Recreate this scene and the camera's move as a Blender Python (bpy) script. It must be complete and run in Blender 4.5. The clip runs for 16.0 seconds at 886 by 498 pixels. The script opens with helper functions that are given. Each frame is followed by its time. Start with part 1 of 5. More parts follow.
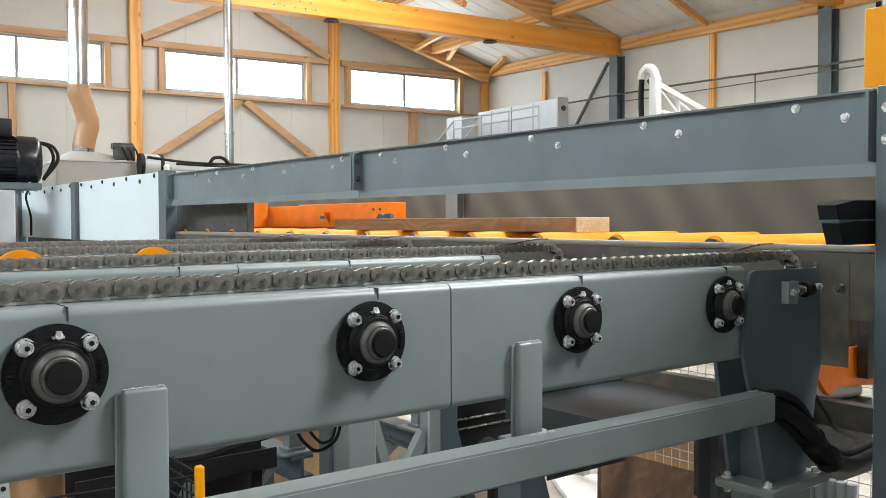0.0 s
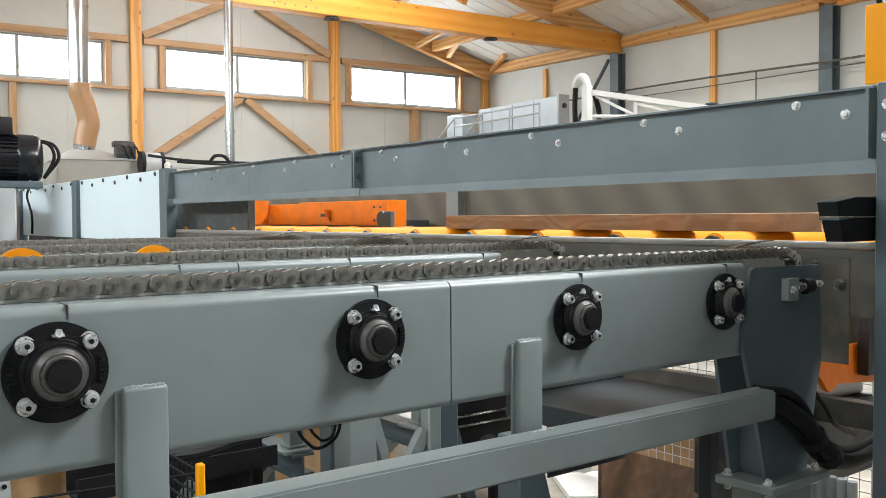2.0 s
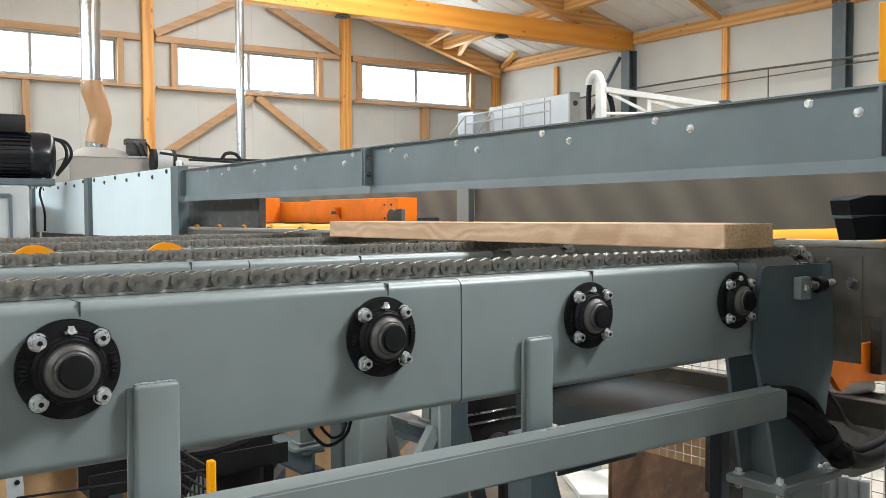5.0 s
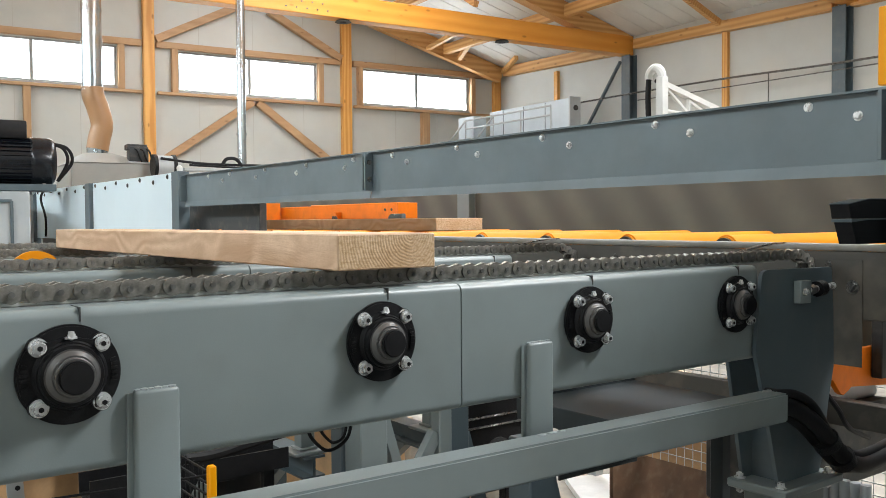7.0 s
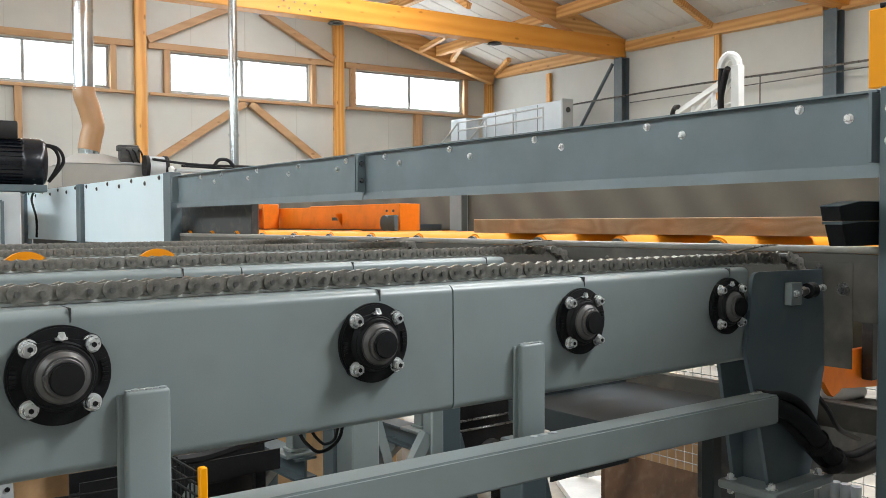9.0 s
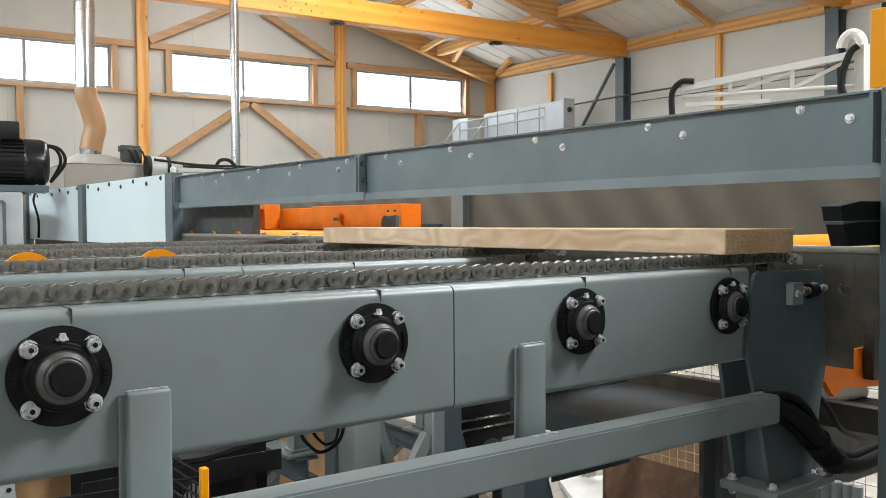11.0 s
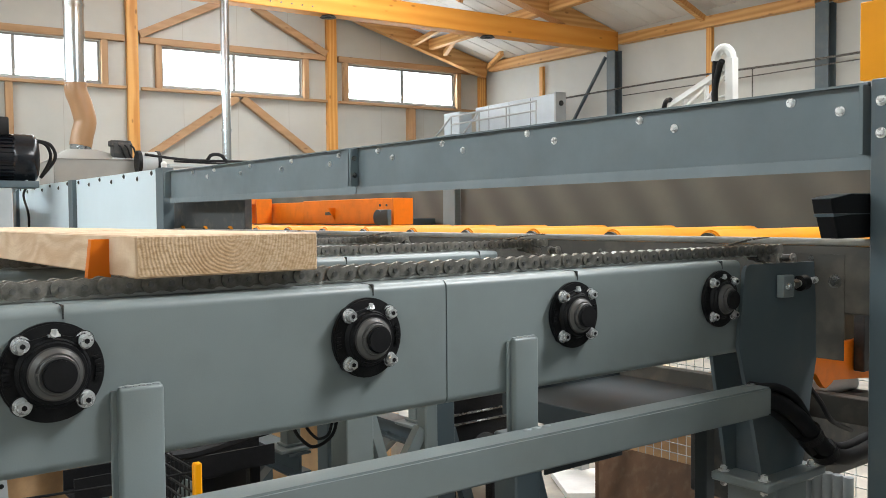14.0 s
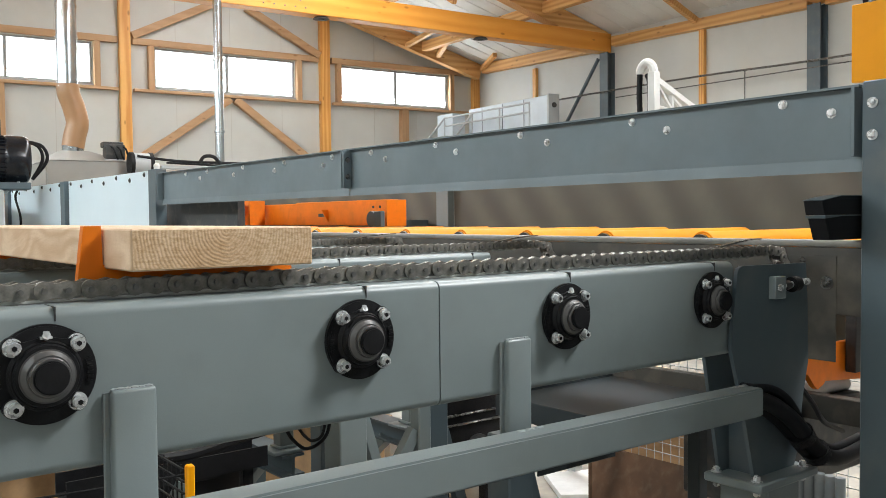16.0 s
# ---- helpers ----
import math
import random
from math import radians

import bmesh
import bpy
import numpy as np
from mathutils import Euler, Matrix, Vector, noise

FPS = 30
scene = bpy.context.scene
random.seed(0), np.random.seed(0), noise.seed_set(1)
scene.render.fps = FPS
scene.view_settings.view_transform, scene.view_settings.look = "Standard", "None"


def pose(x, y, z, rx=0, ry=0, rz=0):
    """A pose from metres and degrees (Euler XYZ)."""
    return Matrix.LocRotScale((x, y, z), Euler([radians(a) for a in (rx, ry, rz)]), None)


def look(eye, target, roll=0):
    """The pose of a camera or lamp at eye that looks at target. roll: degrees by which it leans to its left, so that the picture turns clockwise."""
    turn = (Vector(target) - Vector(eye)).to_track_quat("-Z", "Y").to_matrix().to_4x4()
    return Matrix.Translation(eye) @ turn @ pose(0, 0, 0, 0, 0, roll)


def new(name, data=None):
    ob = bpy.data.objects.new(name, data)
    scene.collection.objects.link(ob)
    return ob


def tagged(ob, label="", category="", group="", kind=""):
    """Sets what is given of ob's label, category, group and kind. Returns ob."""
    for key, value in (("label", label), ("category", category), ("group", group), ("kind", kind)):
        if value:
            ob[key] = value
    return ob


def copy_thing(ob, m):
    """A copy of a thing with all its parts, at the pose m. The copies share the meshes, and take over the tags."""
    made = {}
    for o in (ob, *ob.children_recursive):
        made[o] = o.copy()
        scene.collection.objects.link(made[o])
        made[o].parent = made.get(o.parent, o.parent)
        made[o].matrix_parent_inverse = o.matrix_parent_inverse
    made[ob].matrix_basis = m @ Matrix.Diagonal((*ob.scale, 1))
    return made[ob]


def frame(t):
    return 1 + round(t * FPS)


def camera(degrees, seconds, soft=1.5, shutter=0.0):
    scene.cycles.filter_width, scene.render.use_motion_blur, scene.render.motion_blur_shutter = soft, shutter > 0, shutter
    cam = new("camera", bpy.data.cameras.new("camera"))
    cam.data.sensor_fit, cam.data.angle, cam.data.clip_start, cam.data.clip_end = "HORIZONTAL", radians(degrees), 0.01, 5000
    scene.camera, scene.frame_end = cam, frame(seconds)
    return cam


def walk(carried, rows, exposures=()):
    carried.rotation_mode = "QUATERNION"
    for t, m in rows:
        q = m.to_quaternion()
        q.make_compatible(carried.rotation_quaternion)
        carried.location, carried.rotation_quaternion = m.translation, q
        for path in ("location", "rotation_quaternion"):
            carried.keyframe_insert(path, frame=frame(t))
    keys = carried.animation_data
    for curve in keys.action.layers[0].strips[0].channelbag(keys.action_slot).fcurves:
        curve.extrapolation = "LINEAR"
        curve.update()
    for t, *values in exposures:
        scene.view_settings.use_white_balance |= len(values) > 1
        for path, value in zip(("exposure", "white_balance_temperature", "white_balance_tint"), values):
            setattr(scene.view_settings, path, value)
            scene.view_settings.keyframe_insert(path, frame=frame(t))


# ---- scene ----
cam = camera(53.74, 16.0, soft=0.6)
PATH = [
    (0, (0.0586, 0.0604, 1.4433), (1.2814, 1.6417, 1.3775), -0.220),
    (0.5, (0.0590, 0.0607, 1.4425), (1.2818, 1.6420, 1.3752), -0.180),
    (1, (0.0589, 0.0598, 1.4429), (1.2816, 1.6411, 1.3748), -0.154),
    (1.5, (0.0597, 0.0580, 1.4431), (1.2820, 1.6395, 1.3730), -0.292),
    (2, (0.0601, 0.0583, 1.4432), (1.2808, 1.6410, 1.3720), -0.319),
    (2.5, (0.0607, 0.0585, 1.4430), (1.2792, 1.6428, 1.3718), -0.266),
    (3, (0.0606, 0.0590, 1.4431), (1.2776, 1.6445, 1.3701), -0.177),
    (3.5, (0.0599, 0.0585, 1.4432), (1.2740, 1.6461, 1.3693), -0.182),
    (4, (0.0599, 0.0588, 1.4434), (1.2681, 1.6508, 1.3675), -0.207),
    (6.5, (0.0608, 0.0568, 1.4436), (1.2599, 1.6558, 1.3696), -0.282),
    (7, (0.0609, 0.0560, 1.4433), (1.2609, 1.6546, 1.3778), -0.383),
    (7.5, (0.0606, 0.0557, 1.4438), (1.2616, 1.6536, 1.3796), -0.270),
    (8, (0.0610, 0.0552, 1.4436), (1.2681, 1.6486, 1.3818), -0.121),
    (8.5, (0.0614, 0.0551, 1.4434), (1.2712, 1.6465, 1.3814), -0.216),
    (9, (0.0612, 0.0553, 1.4428), (1.2752, 1.6435, 1.3810), -0.260),
    (11.5, (0.0622, 0.0535, 1.4437), (1.2726, 1.6443, 1.3815), -0.326),
    (12, (0.0615, 0.0540, 1.4436), (1.2765, 1.6412, 1.3765), -0.246),
    (12.5, (0.0613, 0.0538, 1.4436), (1.2784, 1.6392, 1.3718), -0.535),
    (13, (0.0616, 0.0535, 1.4437), (1.2812, 1.6369, 1.3716), -0.532),
    (13.5, (0.0619, 0.0534, 1.4436), (1.2849, 1.6341, 1.3688), -0.626),
    (14, (0.0615, 0.0529, 1.4439), (1.2863, 1.6322, 1.3682), -0.548),
    (14.5, (0.0616, 0.0538, 1.4434), (1.2903, 1.6302, 1.3716), -0.503),
    (15, (0.0612, 0.0531, 1.4434), (1.2932, 1.6269, 1.3707), -0.507),
    (15.5, (0.0612, 0.0518, 1.4440), (1.2977, 1.6222, 1.3716), -0.550),
    (16, (0.0613, 0.0518, 1.4441), (1.2981, 1.6218, 1.3718), -0.565),
]
walk(cam, [(t, look(eye, aim, roll)) for t, eye, aim, roll in PATH], [(0, -0.35), (6.5, -0.35), (7.0, -0.52), (16, -0.52)])

# ---- the light ----
world = bpy.data.worlds.new("sky")
scene.world = world
world.use_nodes = True
wn = world.node_tree.nodes
sky = wn.new("ShaderNodeTexSky")
sky.sky_type, sky.sun_disc = "NISHITA", False
sky.sun_elevation, sky.sun_rotation = radians(75), radians(99)
world.node_tree.links.new(sky.outputs[0], wn["Background"].inputs[0])
wn["Background"].inputs[1].default_value = 0.12

HALL = -5.16          # the hall stands askew to the conveyor by this angle
HM = pose(0, 0, 0, 0, 0, HALL)


def area_lamp(name, at, aim, sx, sy, watts, colour):
    d = bpy.data.lights.new(name, "AREA")
    d.shape, d.size, d.size_y, d.energy, d.color = "RECTANGLE", sx, sy, watts, colour
    ob = new(name, d)
    ob.matrix_world = HM @ look(at, aim)
    return ob


def sun_lamp():
    d = bpy.data.lights.new("sun", "SUN")
    d.energy, d.angle, d.color = 3.0, radians(0.5), (1.0, 0.95, 0.87)
    ob = new("sun", d)
    ob.matrix_world = look((0, 0, 20), (-2.5, 0.4, 10.0))
    return ob


sun_lamp()
# daylight through the ridge light and the north window strips
area_lamp("rooflight_daylight", (5.8, 8.3, 6.60), (5.8, 8.3, 0), 1.5, 12.5, 1230, (0.95, 0.98, 1.0))
area_lamp("rooflight_daylight", (5.6, -1.0, 6.60), (3.2, 0.4, 2.0), 1.2, 2.0, 1060, (0.97, 0.99, 1.0))
for wu in (2.05, 6.0, 9.9):
    area_lamp("window_daylight", (wu, 16.98, 4.33), (wu, 10, 3.0), 2.7, 0.7, 60, (0.93, 0.97, 1.0))
# unseen west strip: fill lamps added to brighten the guard beam and zinc panels
for wv, watts in ((1.0, 120), (6.0, 240), (11.0, 330)):
    area_lamp("west_fill", (-3.05, wv, 4.33), (3, wv, 2.6), 4.0, 0.7, watts, (0.88, 0.96, 1.0))
# weak fill lamp for the front faces, added in an unseen gate opening
area_lamp("front_fill", (-0.2, -7.9, 3.0), (1.0, 2, 1.4), 3.4, 3.0, 7, (0.90, 0.96, 1.0))


# ---- materials ----
def mat(name, colour, rough=0.5, metal=0.0, vary=0.06, scale=6.0, bump=0.02, fine=180.0, spec=0.5, coord="Object", stretch=(1, 1, 1), dirt=None, dirt_amount=0.0):
    m = bpy.data.materials.new(name)
    m.use_nodes = True
    nt = m.node_tree
    N, L = nt.nodes, nt.links
    b = N["Principled BSDF"]
    tc = N.new("ShaderNodeTexCoord")
    mp = N.new("ShaderNodeMapping")
    mp.inputs["Scale"].default_value = stretch
    L.new(tc.outputs[coord], mp.inputs[0])
    n1 = N.new("ShaderNodeTexNoise")
    n1.inputs["Scale"].default_value, n1.inputs["Detail"].default_value, n1.inputs["Roughness"].default_value = scale, 7, 0.62
    L.new(mp.outputs[0], n1.inputs["Vector"])
    r = N.new("ShaderNodeValToRGB")
    lo = [c * (1 - vary * 2.2) for c in colour]
    hi = [min(1, c * (1 + vary * 1.6)) for c in colour]
    r.color_ramp.elements[0].position, r.color_ramp.elements[1].position = 0.3, 0.7
    r.color_ramp.elements[0].color, r.color_ramp.elements[1].color = (*lo, 1), (*hi, 1)
    L.new(n1.outputs[0], r.inputs[0])
    out = r.outputs[0]
    n2 = N.new("ShaderNodeTexNoise")
    n2.inputs["Scale"].default_value, n2.inputs["Detail"].default_value = fine, 3
    L.new(mp.outputs[0], n2.inputs["Vector"])
    if dirt:
        n3 = N.new("ShaderNodeTexNoise")
        n3.inputs["Scale"].default_value, n3.inputs["Detail"].default_value = scale * 3.1, 9
        L.new(tc.outputs["Object"], n3.inputs["Vector"])
        rr = N.new("ShaderNodeMapRange")
        rr.inputs["From Min"].default_value, rr.inputs["From Max"].default_value = 0.5, 0.78
        rr.inputs["To Max"].default_value = dirt_amount
        L.new(n3.outputs[0], rr.inputs[0])
        mx = N.new("ShaderNodeMix")
        mx.data_type = "RGBA"
        L.new(rr.outputs[0], mx.inputs[0])
        L.new(out, mx.inputs[6])
        mx.inputs[7].default_value = (*dirt, 1)
        out = mx.outputs[2]
    L.new(out, b.inputs["Base Color"])
    mr = N.new("ShaderNodeMapRange")
    mr.inputs["To Min"].default_value, mr.inputs["To Max"].default_value = max(0.03, rough - 0.09), min(1, rough + 0.09)
    L.new(n1.outputs[0], mr.inputs[0])
    L.new(mr.outputs[0], b.inputs["Roughness"])
    b.inputs["Metallic"].default_value = metal
    b.inputs["Specular IOR Level"].default_value = spec
    if bump:
        bp = N.new("ShaderNodeBump")
        bp.inputs["Strength"].default_value, bp.inputs["Distance"].default_value = bump * 10, 0.002
        L.new(n2.outputs[0], bp.inputs["Height"])
        L.new(bp.outputs[0], b.inputs["Normal"])
    return m


def timber(name, light, dark, length_axis="Y", rings=26.0, centre=(0, 0, 0), rough=0.6, contrast=0.55, coarse=0.0, wander=0.0, stain=None, speckle=0.0):
    """Wood in its own space: rings round the length axis, with knots' wander and a fibre bump."""
    m = bpy.data.materials.new(name)
    m.use_nodes = True
    nt = m.node_tree
    N, L = nt.nodes, nt.links
    b = N["Principled BSDF"]
    tc = N.new("ShaderNodeTexCoord")
    mp = N.new("ShaderNodeMapping")
    wn_ = N.new("ShaderNodeTexNoise")
    wn_.inputs["Scale"].default_value, wn_.inputs["Detail"].default_value = 3.6, 2
    wm = N.new("ShaderNodeMapping")
    wm.inputs["Scale"].default_value = {"X": (0.55, 1, 1), "Y": (1, 0.55, 1), "Z": (1, 1, 0.55)}[length_axis]
    L.new(tc.outputs["Object"], wm.inputs[0])
    L.new(wm.outputs[0], wn_.inputs["Vector"])
    wv = N.new("ShaderNodeVectorMath")
    wv.operation = "MULTIPLY_ADD"
    wv.inputs[1].default_value = (wander, wander, wander)
    L.new(wn_.outputs["Color"], wv.inputs[0])
    L.new(tc.outputs["Object"], wv.inputs[2])
    L.new(wv.outputs[0], mp.inputs[0])
    mp.inputs["Location"].default_value = [-c - 0.5 * wander for c in centre]
    squash = {"X": (0.12, 1, 1), "Y": (1, 0.12, 1), "Z": (1, 1, 0.12)}[length_axis]
    sq = N.new("ShaderNodeMapping")
    sq.inputs["Scale"].default_value = squash
    L.new(mp.outputs[0], sq.inputs[0])
    w = N.new("ShaderNodeTexWave")
    w.wave_type, w.rings_direction = "RINGS", length_axis
    w.inputs["Scale"].default_value, w.inputs["Distortion"].default_value = rings, 4.0 + 30 * coarse
    w.inputs["Detail"].default_value, w.inputs["Detail Scale"].default_value = 3, 0.5
    L.new(sq.outputs[0], w.inputs["Vector"])
    n = N.new("ShaderNodeTexNoise")
    n.inputs["Scale"].default_value, n.inputs["Detail"].default_value = 9, 6
    L.new(sq.outputs[0], n.inputs["Vector"])
    ad = N.new("ShaderNodeMix")
    ad.inputs[0].default_value = 1 - contrast
    L.new(w.outputs[0], ad.inputs[2])
    L.new(n.outputs[0], ad.inputs[3])
    r = N.new("ShaderNodeValToRGB")
    r.color_ramp.elements[0].position, r.color_ramp.elements[1].position = 0.30, 0.70
    r.color_ramp.elements[0].color, r.color_ramp.elements[1].color = (*light, 1), (*dark, 1)
    L.new(ad.outputs[0], r.inputs[0])
    # knots
    v = N.new("ShaderNodeTexVoronoi")
    v.inputs["Scale"].default_value = 4.2
    k2 = N.new("ShaderNodeMapping")
    k2.inputs["Scale"].default_value = {"X": (0.7, 1.6, 1.6), "Y": (1.6, 0.7, 1.6), "Z": (1.6, 1.6, 0.7)}[length_axis]
    L.new(tc.outputs["Object"], k2.inputs[0])
    L.new(k2.outputs[0], v.inputs["Vector"])
    kr = N.new("ShaderNodeMapRange")
    kr.inputs["From Min"].default_value, kr.inputs["From Max"].default_value = 0.08, 0.17
    kr.inputs["To Min"].default_value, kr.inputs["To Max"].default_value = 0.75, 0.0
    L.new(v.outputs["Distance"], kr.inputs[0])
    mx = N.new("ShaderNodeMix")
    mx.data_type = "RGBA"
    L.new(kr.outputs[0], mx.inputs[0])
    L.new(r.outputs[0], mx.inputs[6])
    mx.inputs[7].default_value = (dark[0] * 0.5, dark[1] * 0.42, dark[2] * 0.36, 1)
    # blotches and saw marks
    bl = N.new("ShaderNodeTexNoise")
    bl.inputs["Scale"].default_value, bl.inputs["Detail"].default_value, bl.inputs["Roughness"].default_value = 17, 7, 0.68
    L.new(tc.outputs["Object"], bl.inputs["Vector"])
    br = N.new("ShaderNodeMapRange")
    br.inputs["From Min"].default_value, br.inputs["From Max"].default_value = 0.38, 0.66
    br.inputs["To Min"].default_value, br.inputs["To Max"].default_value = 0.0, (0.1 + 4.5 * coarse) if stain is None else stain
    L.new(bl.outputs[0], br.inputs[0])
    bx = N.new("ShaderNodeMix")
    bx.data_type = "RGBA"
    L.new(br.outputs[0], bx.inputs[0])
    L.new(mx.outputs[2], bx.inputs[6])
    bx.inputs[7].default_value = (dark[0] * 0.92, dark[1] * 0.88, dark[2] * 0.86, 1)
    # torn fibres
    sp = N.new("ShaderNodeTexNoise")
    sp.inputs["Scale"].default_value, sp.inputs["Detail"].default_value, sp.inputs["Roughness"].default_value = 150, 5, 0.7
    st = N.new("ShaderNodeMapping")
    st.inputs["Scale"].default_value = (0.55, 1, 1.25)
    L.new(tc.outputs["Object"], st.inputs[0])
    L.new(st.outputs[0], sp.inputs["Vector"])
    sr = N.new("ShaderNodeMapRange")
    sr.inputs["From Min"].default_value, sr.inputs["From Max"].default_value = 0.46, 0.60
    sr.inputs["To Min"].default_value, sr.inputs["To Max"].default_value = 0.0, speckle
    L.new(sp.outputs[0], sr.inputs[0])
    sx = N.new("ShaderNodeMix")
    sx.data_type = "RGBA"
    L.new(sr.outputs[0], sx.inputs[0])
    L.new(bx.outputs[2], sx.inputs[6])
    sx.inputs[7].default_value = (dark[0] * 0.80, dark[1] * 0.74, dark[2] * 0.66, 1)
    L.new(sx.outputs[2], b.inputs["Base Color"])
    b.inputs["Roughness"].default_value = rough
    f = N.new("ShaderNodeTexNoise")
    f.inputs["Scale"].default_value, f.inputs["Detail"].default_value = 90, 5
    L.new(sq.outputs[0], f.inputs["Vector"])
    hs = N.new("ShaderNodeMath")
    hs.operation = "MULTIPLY_ADD"
    hs.inputs[1].default_value = 0.25 + coarse
    L.new(w.outputs[0], hs.inputs[0])
    L.new(f.outputs[0], hs.inputs[2])
    bp = N.new("ShaderNodeBump")
    bp.inputs["Strength"].default_value, bp.inputs["Distance"].default_value = 0.4 + 3 * coarse, 0.0022 + 0.012 * coarse
    L.new(hs.outputs[0], bp.inputs["Height"])
    L.new(bp.outputs[0], b.inputs["Normal"])
    return m


def light_banded(name, dark, light):
    """Sheet steel with slanting bands of reflected light and shade put into its colour."""
    m = mat(name, light, 0.5, vary=0.10, scale=2, bump=0.006)
    nt = m.node_tree
    N, L = nt.nodes, nt.links
    b = N["Principled BSDF"]
    base = b.inputs["Base Color"].links[0].from_socket
    tc = N.new("ShaderNodeTexCoord")
    mp = N.new("ShaderNodeMapping")
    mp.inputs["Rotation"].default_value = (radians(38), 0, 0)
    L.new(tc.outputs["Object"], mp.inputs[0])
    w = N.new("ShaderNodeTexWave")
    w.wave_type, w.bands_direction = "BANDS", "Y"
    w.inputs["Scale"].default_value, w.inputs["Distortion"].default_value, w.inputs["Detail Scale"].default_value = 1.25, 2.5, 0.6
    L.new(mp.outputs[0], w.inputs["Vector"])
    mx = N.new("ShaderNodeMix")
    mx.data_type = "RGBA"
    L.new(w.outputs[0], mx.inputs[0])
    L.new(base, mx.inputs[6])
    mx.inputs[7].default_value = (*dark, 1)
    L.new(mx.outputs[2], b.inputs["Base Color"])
    return m


def glow(name, colour, strength):
    m = bpy.data.materials.new(name)
    m.use_nodes = True
    b = m.node_tree.nodes["Principled BSDF"]
    b.inputs["Base Color"].default_value = (*colour, 1)
    b.inputs["Emission Color"].default_value, b.inputs["Emission Strength"].default_value = (*colour, 1), strength
    return m


def glass(name):
    m = bpy.data.materials.new(name)
    m.use_nodes = True
    b = m.node_tree.nodes["Principled BSDF"]
    b.inputs["Base Color"].default_value = (0.95, 0.98, 0.97, 1)
    b.inputs["Roughness"].default_value, b.inputs["IOR"].default_value, b.inputs["Transmission Weight"].default_value = 0.02, 1.02, 1.0
    return m


GREY = mat("grey_enamel", (0.233, 0.274, 0.275), 0.36, vary=0.05, scale=2.2, bump=0.008, fine=420, dirt=(0.16, 0.17, 0.16), dirt_amount=0.35)
GREY_TOP = mat("worn_grey_enamel", (0.30, 0.33, 0.34), 0.34, vary=0.14, scale=7, bump=0.012, fine=300, stretch=(0.3, 1, 1), dirt=(0.5, 0.47, 0.40), dirt_amount=0.6)
SLATE = mat("slate_enamel", (0.086, 0.118, 0.134), 0.42, vary=0.06, scale=2.6, bump=0.008, fine=380, dirt=(0.20, 0.19, 0.17), dirt_amount=0.3)
GUARD = mat("grey_guard_enamel", (0.170, 0.215, 0.236), 0.24, vary=0.06, scale=2.6, bump=0.008, fine=380, dirt=(0.22, 0.22, 0.21), dirt_amount=0.1)
DARK = mat("dark_steel", (0.036, 0.038, 0.039), 0.55, vary=0.14, scale=5, bump=0.01, dirt=(0.16, 0.14, 0.11), dirt_amount=0.5)
HOODS = mat("stone_grey_enamel", (0.30, 0.295, 0.27), 0.45, vary=0.05, scale=3, bump=0.004)
CHUTE = mat("chute_enamel", (0.050, 0.060, 0.064), 0.5, vary=0.10, scale=4, bump=0.008, spec=0.2)
MOTOR = mat("glossy_black_enamel", (0.008, 0.010, 0.014), 0.24, vary=0.1, scale=8, bump=0.01)
UMBER = mat("brown_grey_enamel", (0.070, 0.065, 0.056), 0.45, vary=0.10, scale=3, bump=0.008, dirt=(0.24, 0.20, 0.15), dirt_amount=0.5)
# the hall's slanting light and shade on this sheet is painted as two tones
BRACED = light_banded("light_banded_sheet", (0.095, 0.088, 0.068), (0.145, 0.134, 0.104))
ZINC = mat("galvanised_sheet", (0.76, 0.88, 0.94), 0.34, 0.25, vary=0.02, scale=1.2, bump=0.0, fine=60)
TUBE = mat("dull_galvanised_tube", (0.50, 0.54, 0.56), 0.24, 0.92, vary=0.10, scale=4, bump=0.0)
PLATED = mat("zinc_plated_steel", (0.78, 0.80, 0.80), 0.28, 0.55, vary=0.10, scale=60, bump=0.01, fine=900)
IRON = mat("black_cast_iron", (0.007, 0.007, 0.008), 0.48, 0.0, vary=0.2, scale=40, bump=0.05, fine=700, spec=0.28)
RUBBER = mat("black_rubber", (0.008, 0.008, 0.009), 0.6, vary=0.2, scale=30, bump=0.02, spec=0.3)
STEEL = mat("machined_steel", (0.20, 0.196, 0.188), 0.28, 0.8, vary=0.03, scale=40, bump=0.002, fine=600)
CHAIN = mat("oiled_chain_steel", (0.30, 0.285, 0.255), 0.38, 0.6, vary=0.2, scale=60, bump=0.02, fine=700, dirt=(0.26, 0.24, 0.2), dirt_amount=0.6)
OILY = mat("oiled_dark_steel", (0.060, 0.058, 0.054), 0.3, 0.6, vary=0.2, scale=40, bump=0.02, fine=500)
ORANGE = mat("orange_enamel", (0.84, 0.20, 0.006), 0.45, vary=0.06, scale=5, bump=0.006, spec=0.3, dirt=(0.52, 0.15, 0.02), dirt_amount=0.5)
AMBER = mat("amber_enamel", (0.88, 0.31, 0.004), 0.5, vary=0.05, scale=6, bump=0.006, spec=0.25, dirt=(0.6, 0.3, 0.05), dirt_amount=0.4)
YELLOW = mat("yellow_panel_paint", (0.92, 0.37, 0.0), 0.5, vary=0.03, scale=3, bump=0.003, spec=0.2)
CREAM = mat("cream_wall_sheet", (0.545, 0.552, 0.520), 0.55, vary=0.04, scale=0.7, bump=0.004, fine=40, dirt=(0.58, 0.54, 0.46), dirt_amount=0.35)
ROOF = mat("white_roof_sheet", (0.78, 0.775, 0.74), 0.45, vary=0.05, scale=0.8, bump=0.004, fine=40)
